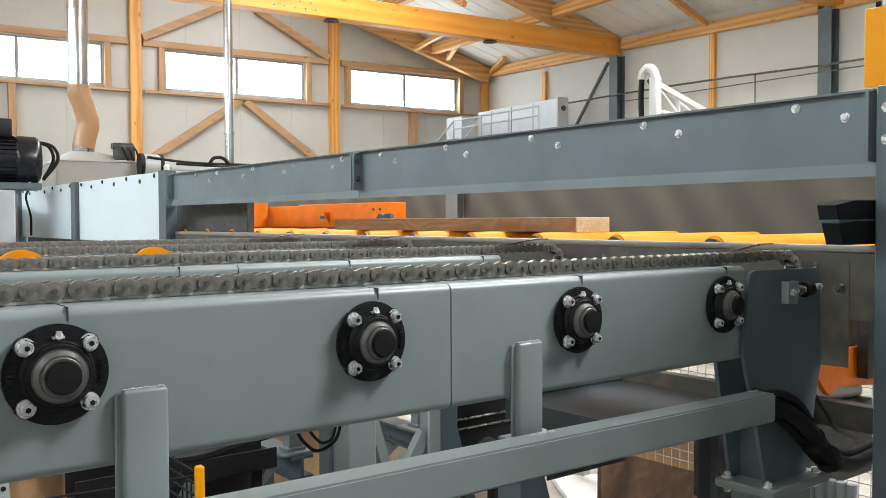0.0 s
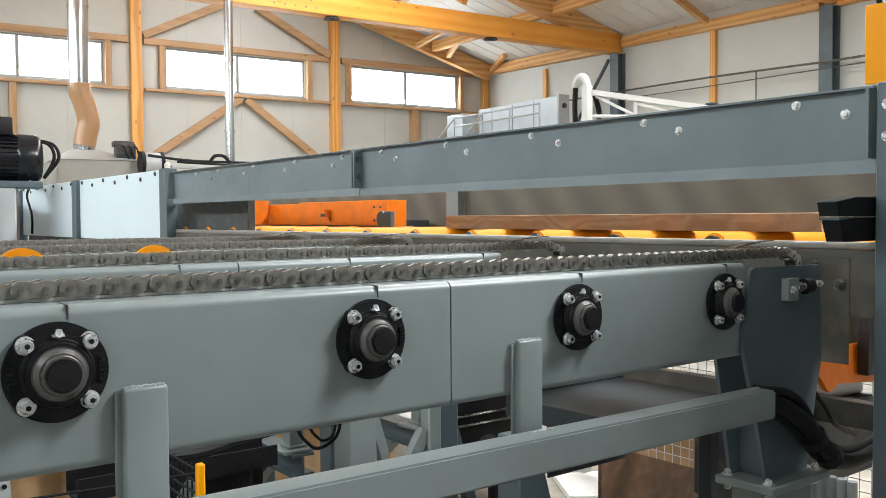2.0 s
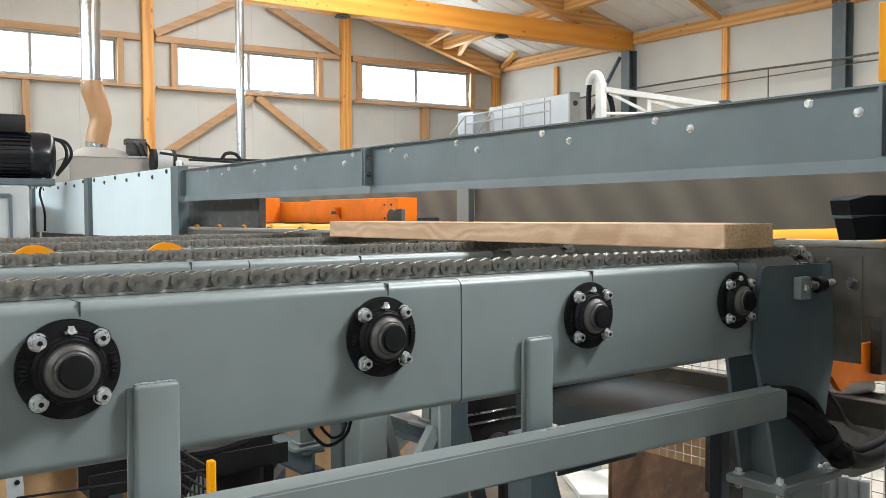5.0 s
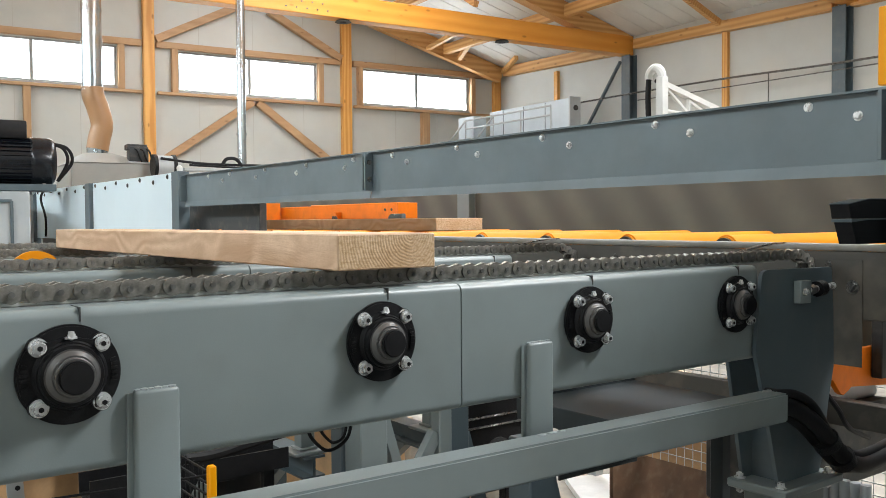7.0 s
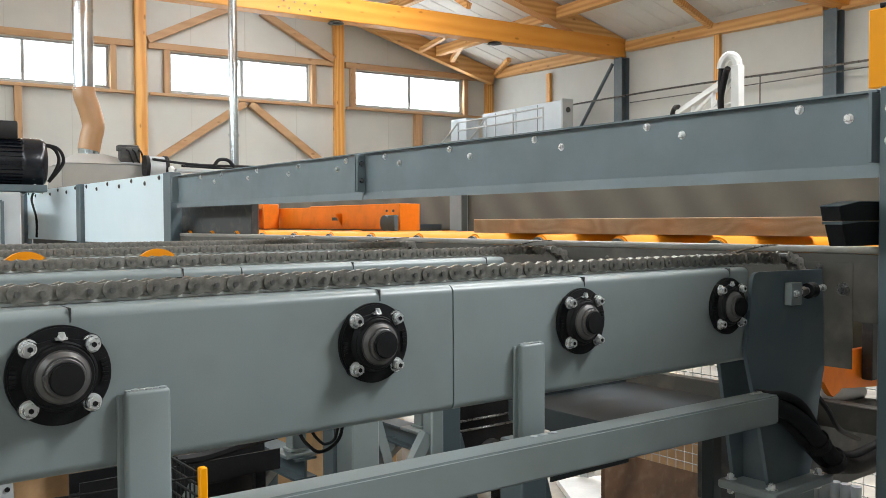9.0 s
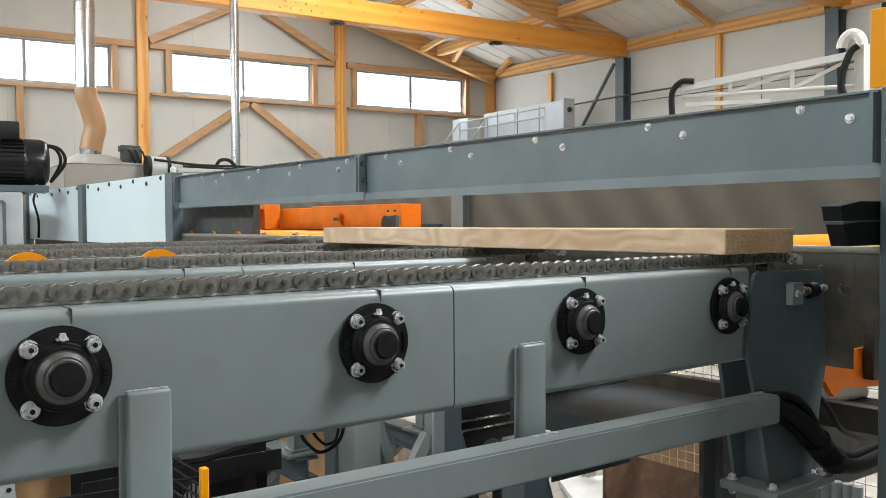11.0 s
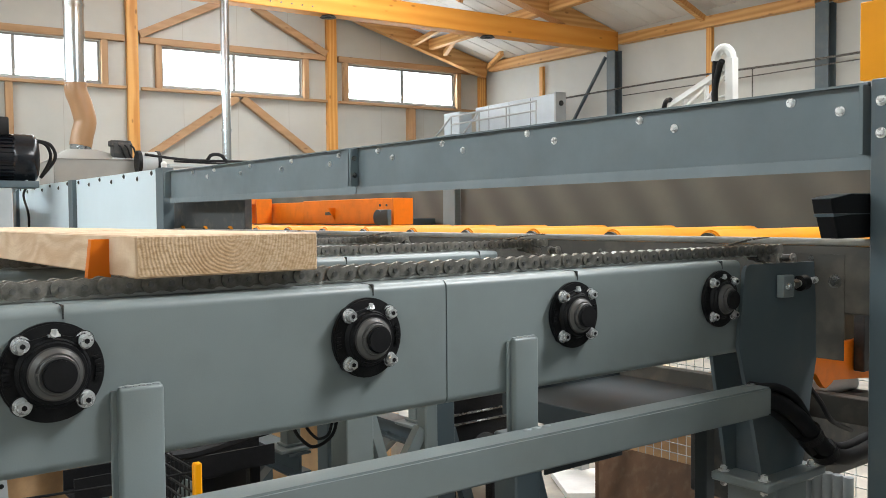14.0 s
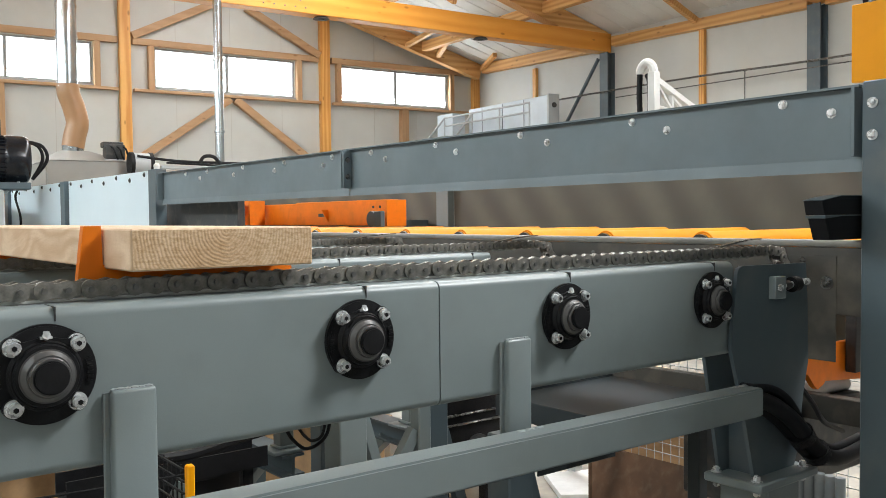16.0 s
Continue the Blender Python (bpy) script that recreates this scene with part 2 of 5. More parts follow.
WHITE = mat("white_enamel", (0.68, 0.68, 0.65), 0.35, vary=0.04, scale=8, bump=0.005)
ENCLOSURE = mat("blue_white_enamel", (0.56, 0.63, 0.68), 0.35, vary=0.04, scale=2, bump=0.003)
BEARING = mat("ground_bearing_steel", (0.125, 0.122, 0.118), 0.40, 0.45, vary=0.03, scale=50, bump=0.002, fine=800)
FLANGE = mat("worn_lit_steel_edge", (0.26, 0.25, 0.225), 0.42, 0.3, vary=0.2, scale=9, bump=0.01, stretch=(1, 0.25, 1), dirt=(0.16, 0.14, 0.11), dirt_amount=0.5)
LIT_FLOOR = mat("lit_floor_white", (0.80, 0.80, 0.78), 0.6, vary=0.05, scale=9, bump=0.01)
JOINT = mat("dusty_joint_strip", (0.47, 0.455, 0.41), 0.6, vary=0.05, scale=2, bump=0.0)
PALE = mat("pale_grey_enamel", (0.43, 0.46, 0.47), 0.4, vary=0.05, scale=3, bump=0.005)
HOSE = mat("brown_flexible_duct", (0.36, 0.20, 0.095), 0.40, vary=0.04, scale=6, bump=0.02, fine=200)
CONCRETE = mat("dusty_concrete", (0.33, 0.31, 0.275), 0.85, vary=0.22, scale=1.1, bump=0.04, fine=60, dirt=(0.62, 0.52, 0.38), dirt_amount=0.7)
CARD = mat("brown_board", (0.19, 0.10, 0.055), 0.6, vary=0.14, scale=8, bump=0.01, dirt=(0.35, 0.26, 0.18), dirt_amount=0.4)
KRAFT = mat("kraft_cardboard", (0.52, 0.33, 0.17), 0.75, vary=0.12, scale=6, bump=0.01)
PLASTIC = mat("pale_guide_strip", (0.60, 0.60, 0.56), 0.4, vary=0.1, scale=20, bump=0.01)
FRAME_PAINT = mat("grey_window_frame", (0.30, 0.30, 0.29), 0.5, vary=0.04, scale=5, bump=0.004)
TIMBER_U = timber("glulam_along", (0.72, 0.42, 0.16), (0.55, 0.27, 0.08), "X", 9, (0, 0.03, 0.4), 0.5, 0.4)
TIE = timber("orange_glulam", (0.80, 0.36, 0.06), (0.70, 0.28, 0.035), "X", 5, (0, 0.03, 0.4), 0.42, 0.25)
TIMBER_V = timber("glulam_deep", (0.72, 0.42, 0.16), (0.55, 0.27, 0.08), "Y", 9, (0.03, 0, 0.4), 0.5, 0.4)
TIMBER_Z = timber("glulam_upright", (0.80, 0.44, 0.13), (0.64, 0.28, 0.06), "Z", 9, (0.4, 0.3, 0), 0.5, 0.4)
BRACE = timber("brown_brace_wood", (0.52, 0.33, 0.18), (0.40, 0.23, 0.11), "X", 9, (0, 0.1, 0.2), 0.6, 0.12)
BRACE_Z = timber("brown_stud_wood", (0.52, 0.33, 0.18), (0.40, 0.23, 0.11), "Z", 9, (0.1, 0.1, 0), 0.6, 0.12)
PINE = timber("fresh_sawn_pine", (0.86, 0.69, 0.50), (0.64, 0.43, 0.26), "Y", 17, (0.145, 0, 0.056), 0.75, 0.24, 0.03, 0.22, 0.34, 0.10)
PINE_END = timber("sawn_end_grain", (0.86, 0.69, 0.48), (0.60, 0.39, 0.21), "Y", 58, (0.145, 0, 0.056), 0.85, 0.13, 0.035, 0.03, 0.25, 0.75)
PINE_RED = timber("pale_sawn_pine", (0.80, 0.58, 0.40), (0.56, 0.35, 0.21), "Y", 17, (0.10, 0, -0.02), 0.75, 0.24, 0.03, 0.22, 0.36, 0.12)
SKYGLOW = glow("bright_overcast_sky", (0.93, 0.97, 1.0), 3.2)
GLASS = glass("window_glass")


# ---- building helpers ----
def part(name, bm, material, parent=None, label="", at=None, smooth=40):
    me = bpy.data.meshes.new(name)
    bmesh.ops.recalc_face_normals(bm, faces=bm.faces)
    if smooth:
        lim = radians(smooth)
        for f in bm.faces:
            f.smooth = True
        for e in bm.edges:
            e.smooth = len(e.link_faces) == 2 and e.calc_face_angle(0) < lim
    bm.to_mesh(me)
    bm.free()
    me.materials.append(material)
    ob = new(name, me)
    if parent:
        ob.parent = parent
    if at is not None:
        ob.matrix_basis = at
    if label:
        ob["label"] = label
    return ob


def empty(name, m, label="", category="", group="", kind=""):
    ob = new(name)
    ob.empty_display_size = 0.1
    ob.matrix_basis = m
    return tagged(ob, label, category, group, kind)


def box(bm, x0, x1, y0, y1, z0, z1, bevel=0.0, seg=1, m=None):
    t = Matrix.Translation(((x0 + x1) / 2, (y0 + y1) / 2, (z0 + z1) / 2)) @ Matrix.Diagonal((x1 - x0, y1 - y0, z1 - z0, 1))
    g = bmesh.ops.create_cube(bm, size=1, matrix=(m @ t) if m else t)
    if bevel:
        es = list({e for v in g["verts"] for e in v.link_edges})
        bmesh.ops.bevel(bm, geom=es, offset=bevel, segments=seg, affect="EDGES", profile=0.5)
    return bm


def B(*a, **k):
    return box(bmesh.new(), *a, **k)


def rod(bm, a, b, r, seg=16, r2=None):
    a, b = Vector(a), Vector(b)
    d = b - a
    m = Matrix.Translation((a + b) / 2) @ d.to_track_quat("Z", "Y").to_matrix().to_4x4()
    bmesh.ops.create_cone(bm, cap_ends=True, segments=seg, radius1=r, radius2=r if r2 is None else r2, depth=d.length, matrix=m)
    return bm


def R(*a, **k):
    return rod(bmesh.new(), *a, **k)


def bar(bm, a, b, w, h, up=(0, 0, 1)):
    """A rectangular bar from a to b, w across and h along up."""
    a, b, up = Vector(a), Vector(b), Vector(up)
    d = (b - a).normalized()
    s = d.cross(up).normalized() * w / 2
    u = s.cross(d).normalized() * h / 2
    vs = [bm.verts.new(p + i * s + j * u) for p in (a, b) for i, j in ((-1, -1), (1, -1), (1, 1), (-1, 1))]
    for f in ((0, 1, 2, 3), (7, 6, 5, 4), (0, 4, 5, 1), (1, 5, 6, 2), (2, 6, 7, 3), (3, 7, 4, 0)):
        bm.faces.new([vs[i] for i in f])
    return bm


def prism(bm, outline, axis, a, b):
    """An outline of (p, q) swept along an axis from a to b; the pair runs over the other two axes in order."""
    def at(p, q, s):
        return {"x": (s, p, q), "y": (p, s, q), "z": (p, q, s)}[axis]
    lo = [bm.verts.new(at(p, q, a)) for p, q in outline]
    hi = [bm.verts.new(at(p, q, b)) for p, q in outline]
    bm.faces.new(lo)
    bm.faces.new(hi[::-1])
    n = len(outline)
    for i in range(n):
        bm.faces.new((lo[i], hi[i], hi[(i + 1) % n], lo[(i + 1) % n]))
    return bm


def tube(bm, pts, r, seg=12, ripple=0.0, steps=10):
    """A smooth hose through points."""
    P = [Vector(p) for p in pts]
    path = []
    for i in range(len(P) - 1):
        p0, p1, p2, p3 = P[max(i - 1, 0)], P[i], P[i + 1], P[min(i + 2, len(P) - 1)]
        for k in range(steps):
            t = k / steps
            path.append(0.5 * (2 * p1 + (p2 - p0) * t + (2 * p0 - 5 * p1 + 4 * p2 - p3) * t * t + (3 * p1 - p0 - 3 * p2 + p3) * t ** 3))
    path.append(P[-1])
    rings, side = [], Vector((0.31, 0.87, 0.38))
    for i, p in enumerate(path):
        d = (path[min(i + 1, len(path) - 1)] - path[max(i - 1, 0)]).normalized()
        u = (side - d * side.dot(d)).normalized()
        v = d.cross(u)
        rr = r * (1 + (ripple if i % 2 else 0))
        rings.append([bm.verts.new(p + rr * (math.cos(2 * math.pi * k / seg) * u + math.sin(2 * math.pi * k / seg) * v)) for k in range(seg)])
    for a, b in zip(rings, rings[1:]):
        for k in range(seg):
            bm.faces.new((a[k], a[(k + 1) % seg], b[(k + 1) % seg], b[k]))
    bm.faces.new(rings[0][::-1])
    bm.faces.new(rings[-1])
    return bm


def hexbolt(bm, at, axis, r, h, washer=True):
    """A hexagon head on a washer, standing off a face along axis."""
    a = Vector(at)
    d = Vector(axis)
    if washer:
        rod(bm, a, a + d * h * 0.22, r * 1.42, 18)
    rod(bm, a + d * h * 0.2, a + d * h, r, 6)
    rod(bm, a + d * h, a + d * h * 1.25, r * 0.6, 10)
    return bm


# ---- the hall ----
def slope(u):
    return 4.95 + 0.28 * (12.1 - max(u, 4.5)) - 0.28 * (4.5 - min(u, 4.5))


def hall_part(name, bm, material, label, category="wall", kind="structure"):
    return tagged(part(name, bm, material, None, label, HM), category=category, kind=kind)


WINDOWS = [(0.63, 3.48), (4.60, 7.45), (8.51, 11.24)]
U0, U1, V0, V1 = -3.1, 12.1, -8.0, 17.0


def hall_shell():
    bm = bmesh.new()
    bmesh.ops.create_grid(bm, x_segments=2, y_segments=2, size=120)
    tagged(part("ground", bm, CONCRETE, None, "dusty concrete hall floor with sawdust"), category="floor", kind="structure")
    # north wall with its window openings
    bm = bmesh.new()
    box(bm, U0 - 0.2, U1 + 0.2, V1, V1 + 0.08, 0, 3.95)
    prev = U0 - 0.2
    for a, b in WINDOWS + [(U1 + 0.2, 0)]:
        box(bm, prev, a, V1, V1 + 0.08, 3.95, 4.70)
        prev = b
    prism(bm, [(U0 - 0.2, 4.70), (U1 + 0.2, 4.70), (U1 + 0.2, slope(U1)), (4.5, slope(4.5)), (U0 - 0.2, slope(U0))], "y", V1, V1 + 0.08)
    north = hall_part("wall_north", bm, CREAM, "cream sandwich-panel wall with window strips")
    bm = B(U1, U1 + 0.16, V0, V1 + 0.08, 0, 5.05)
    hall_part("wall_east", bm, CREAM, "cream sandwich-panel side wall")
    hall_part("wall_west", box(B(U0 - 0.08, U0, V0, V1 + 0.08, 0, 3.95), U0 - 0.08, U0, V0, V1 + 0.08, 4.72, slope(U0)), CREAM, "cream sandwich-panel wall")
    bm = bmesh.new()
    box(bm, U0, -2.4, V0 - 0.16, V0, 0, 4.6)
    box(bm, 1.6, U1, V0 - 0.16, V0, 0, 4.6)
    prism(bm, [(U0, 4.6), (U1, 4.6), (U1, slope(U1)), (4.5, slope(4.5)), (U0, slope(U0))], "y", V0 - 0.16, V0)
    hall_part("wall_south", bm, CREAM, "unseen cream end wall with an added gate opening")
    # unseen wall, added to block roof light from the side beam's right end
    tagged(part("shade_wall", B(2.52, 2.60, -7.5, 0.98, 0, 2.50, 0.01), DARK, None, "unseen dark wall added to shade the right end of the conveyor"), category="wall", kind="structure")
    # roof sheets on either side of the ridge light
    bm = bmesh.new()
    for a, b in ((U1 + 0.5, 6.6), (5.0, 4.5), (4.5, U0 - 0.5)):
        prism(bm, [(u, slope(u)) for u in (a, b)] + [(u, slope(u) + 0.10) for u in (b, a)], "y", V0 - 0.2, V1 + 0.2)
        for i in range(64):
            v = V0 + 0.2 + i * 0.39
            bar(bm, (a, v, slope(a) - 0.003), (b, v, slope(b) - 0.003), 0.03, 0.012)
    hall_part("ceiling", bm, ROOF, "white ribbed roof sheets", "ceiling")
    bm = bmesh.new()
    for s in range(12):
        v = V0 + 0.6 + s * 2.1
        bar(bm, (6.65, v, slope(6.65) + 0.06), (4.95, v, slope(4.95) + 0.06), 0.05, 0.05)
    hall_part("rooflight_bars", bm, WHITE, "white bars of the open roof light", "skylight")
    # sheet joints on the cream walls
    bm = bmesh.new()
    for i in range(20):
        u = U0 + 0.55 + i * 1.08
        box(bm, u - 0.004, u + 0.004, V1 - 0.003, V1, 0, 3.88)
        box(bm, u - 0.004, u + 0.004, V1 - 0.003, V1, 4.76, slope(u) - 0.02)
    part("panel_joint", bm, JOINT, north)


def window(i, a, b):
    ob = tagged(empty("window_%d" % i, HM), "wide two-pane strip window in a grey frame", "window", kind="structure")
    z0, z1, c = 3.95, 4.70, (a + b) / 2
    bm = bmesh.new()
    for x0, x1, y0, y1 in ((a, b, z0, z0 + 0.03), (a, b, z1 - 0.03, z1), (a, a + 0.03, z0 + 0.03, z1 - 0.03), (b - 0.03, b, z0 + 0.03, z1 - 0.03), (c - 0.026, c + 0.026, z0 + 0.03, z1 - 0.03)):
        box(bm, x0, x1, V1 + 0.008, V1 + 0.05, y0, y1, 0.005)
    part("window_frame", bm, FRAME_PAINT, ob)
    for x0, x1 in ((a + 0.03, c - 0.026), (c + 0.026, b - 0.03)):
        p = part("pane", B(x0, x1, V1 + 0.025, V1 + 0.031, z0 + 0.03, z1 - 0.03), GLASS, ob)
        p.visible_shadow = False
    part("window_sill", B(a - 0.1, b + 0.1, V1 - 0.05, V1 - 0.002, z0 - 0.05, z0 - 0.005, 0.006), FRAME_PAINT, ob)


def beam_piece(name, bm, material, label, category="timber"):
    return tagged(part(name, bm, material, None, label, HM), category=category, kind="structure")


def hall_timber():
    for u0, u1 in ((-0.1, 0.13), (3.945, 4.15), (8.0, 8.22), (11.90, 12.085)):
        beam_piece("timber_post", B(u0, u1, V1 - 0.125, V1 - 0.002, 0, slope((u0 + u1) / 2) - 0.3, 0.008), TIMBER_Z, "orange-brown glulam wall post")
    for u0, u1 in ((1.90, 2.02), (9.95, 10.13)):
        beam_piece("timber_stud", B(u0, u1, V1 - 0.14, V1 - 0.002, 0, 3.84, 0.005), BRACE_Z, "brown timber wall stud")
    spans = ((0.15, 3.92), (4.19, 7.98), (8.27, 11.84))
    for a, b in spans:
        beam_piece("head_rail", B(a, b, V1 - 0.10, V1 - 0.002, 4.72, 4.84, 0.005), BRACE, "brown timber rail over the windows")
        beam_piece("sill_rail", B(a, b, V1 - 0.16, V1 - 0.055, 3.84, 3.895, 0.005), BRACE, "brown timber rail under the windows")
    for a, b in WINDOWS:
        for u in (a - 0.13, b + 0.02):
            beam_piece("window_stud", B(u, u + 0.11, V1 - 0.12, V1 - 0.002, 3.90, 4.715, 0.004), BRACE_Z, "brown timber stud beside a window")
    for u in (6.1,):
        for (a, za), (b, zb) in (((u - 0.05, 3.82), (u - 2.05, 2.45)), ((u + 0.05, 3.82), (u + 1.95, 2.45)), ((u - 1.92, 4.87), (u - 0.35, 5.66)), ((u + 0.3, 5.66), (u + 1.88, 4.85))):
            beam_piece("diagonal_brace", bar(bmesh.new(), (a, V1 - 0.08, za), (b, V1 - 0.08, zb), 0.12, 0.14), BRACE, "brown timber diagonal wall brace")
    # rafters, with their ties
    for v, w in ((16.72, 0.16), (12.6, 0.22), (7.9, 0.22), (3.2, 0.22)):
        for a, b in ((11.95, 4.6), (4.4, U0)):
            za, zb = slope(a) - 0.20, slope(b) - 0.20
            beam_piece("rafter", bar(bmesh.new(), (a, v, za), (b, v, zb), w, 0.34), TIMBER_U, "orange-brown glulam rafter")
    for v in (12.6, 7.9):
        g = beam_piece("tie_beam", B(U0, 12.05, v - 0.13, v + 0.13, 4.58, 4.94, 0.01), TIE, "large orange glulam tie beam")
        bm = bmesh.new()
        for i in range(9):
            for j in range(3):
                if (i + j) % 2 == 0:
                    rod(bm, (5.0 + i * 0.085, v - 0.131, 4.66 + j * 0.1), (5.0 + i * 0.085, v - 0.142, 4.66 + j * 0.1), 0.013, 8)
        part("dowel_head", bm, STEEL, g)
    # purlins between the rafters, and struts
    for u in (10.4, 8.6, 6.8, 4.8, 2.6, 0.2, -2.0):
        for v0, v1 in ((12.73, 16.62), (8.03, 12.47), (3.33, 7.77), (-1.37, 3.07)):
            beam_piece("purlin", B(u - 0.07, u + 0.07, v0, v1, slope(u) - 0.30, slope(u) - 0.10, 0.005), TIMBER_V, "pale timber roof purlin")
    for u, v in ((10.4, 12.73), (8.6, 12.73), (10.4, 8.03), (6.8, 12.73)):
        beam_piece("purlin_strut", bar(bmesh.new(), (u, v, slope(u) - 0.75), (u, v + 0.75, slope(u) - 0.31), 0.09, 0.1), TIMBER_V, "pale timber knee strut")
    for p, q in (((11.95, 16.62, 4.85), (11.66, 15.7, 5.02)), ((10.75, 16.6, 5.06), (10.42, 15.7, 5.20)), ((9.93, 16.6, 5.20), (9.98, 15.5, 5.36))):
        beam_piece("purlin_strut", bar(bmesh.new(), p, q, 0.09, 0.09), TIMBER_V, "pale timber knee strut")
    # side wall: eaves beam, steel columns, studs
    for v0, v1, z0, z1, h in ((16.6, 12.66, 4.87, 4.75, 0.22), (12.38, 8.2, 4.77, 4.64, 0.18), (7.9, -1.2, 4.63, 4.60, 0.18)):
        beam_piece("eaves_beam", bar(bmesh.new(), (12.02, v0, z0), (12.02, v1, z1), 0.15, h), TIMBER_V, "orange-brown glulam eaves beam")
    for v in (14.79, 10.27, 5.9, 1.5):
        beam_piece("side_stud", B(12.02, 12.098, v - 0.055, v + 0.055, 0, 4.615, 0.005), TIMBER_Z, "orange-brown timber wall stud")
    for v in (12.53, 8.05, 3.4):
        bm = bmesh.new()
        box(bm, 11.90, 11.915, v - 0.11, v + 0.11, 0, 4.575)
        box(bm, 12.08, 12.095, v - 0.11, v + 0.11, 0, 4.575)
        box(bm, 11.915, 12.08, v - 0.006, v + 0.006, 0, 4.575)
        beam_piece("steel_column", bm, SLATE, "dark grey steel column against the side wall", "column")
    beam_piece("purlin_strut", bar(bmesh.new(), (12.0, 10.33, 4.75), (11.1, 10.33, 5.12), 0.09, 0.1), TIMBER_V, "orange-brown timber knee strut")
    b = tagged(part("wind_brace", R((12.0, 12.78, 4.5), (12.0, 13.85, 3.2), 0.035, seg=10), SLATE, None, "dark steel wind brace rod", HM), category="brace")
    t = bmesh.new()
    tube(t, [(11.76, 14.4, 3.80), (11.76, 12.2, 3.80), (11.76, 10.0, 3.77), (11.76, 7.5, 3.70), (11.76, 4.0, 3.70)], 0.018, 8)
    tube(t, [(11.9, 12.2, 3.68), (11.9, 10.0, 3.65), (11.9, 4.0, 3.60)], 0.01, 6)
    for v in (9.2, 6.5):
        rod(t, (11.80, v, 3.74), (11.80, v, 3.1), 0.012, 6)
    tagged(part("wall_conduit", t, STEEL, None, "thin grey conduit along the side wall", HM), category="conduit")
    for u, v in ((9.05, 12.6), (6.0, 12.6)):
        bm = R((u, v, 4.578), (u, v, 4.55), 0.10, r2=0.13, seg=20)
        rod(bm, (u, v, 4.55), (u, v, 4.535), 0.05, 12)
        tagged(part("pendant_lamp", bm, DARK, None, "dark unlit pendant hall lamp under the tie beam", HM), category="lamp")


hall_shell()
for i_, (a_, b_) in enumerate(WINDOWS):
    window(i_ + 1, a_, b_)
tagged(part("backdrop", B(-30, 40, 22, 22.1, -2, 14), SKYGLOW, None, "bright overcast sky outside the windows", HM), category="sky", kind="structure")
hall_timber()


# ---- the chain conveyor ----
CHAIN_Y = (0.0, 0.9, 1.8, 2.7)        # offsets of the four strands behind the front one
FACE = 1.30                            # front face of the front side beam
BEARINGS = (-0.64, -0.14, 0.36, 0.86, 1.36, 1.86)


def channel(x0, x1):
    """A rolled side beam: a tall web with round corners and lips turned in behind."""
    t = 0.006
    y0, y1, z0, z1, r = 0.0, 0.055, 1.10, 1.328, 0.015
    pts = [(y1, z0)]
    for k in range(6):
        a = math.pi * (1.5 - 0.5 * k / 5)
        pts.append((y0 + r + r * math.cos(a), z0 + r + r * math.sin(a)))
    for k in range(6):
        a = math.pi * (1.0 - 0.5 * k / 5)
        pts.append((y0 + r + r * math.cos(a), z1 - r + r * math.sin(a)))
    pts.append((y1, z1))
    inner = [(y1, z1 - t)]
    for k in range(6):
        a = math.pi * (0.5 + 0.5 * k / 5)
        inner.append((y0 + r + (r - t) * math.cos(a), z1 - r + (r - t) * math.sin(a)))
    for k in range(6):
        a = math.pi * (1.0 + 0.5 * k / 5)
        inner.append((y0 + r + (r - t) * math.cos(a), z0 + r + (r - t) * math.sin(a)))
    inner.append((y1, z0 + t))
    bm = bmesh.new()
    lo = [bm.verts.new((x0, p, q)) for p, q in pts + inner]
    hi = [bm.verts.new((x1, p, q)) for p, q in pts + inner]
    n, k = len(pts + inner), len(pts)
    for i in range(n):
        j = (i + 1) % n
        bm.faces.new((lo[i], hi[i], hi[j], lo[j]))
    for ring in (lo, hi):
        for i in range(k - 1):
            bm.faces.new((ring[i], ring[i + 1], ring[n - 2 - i], ring[n - 1 - i]))
    return bm


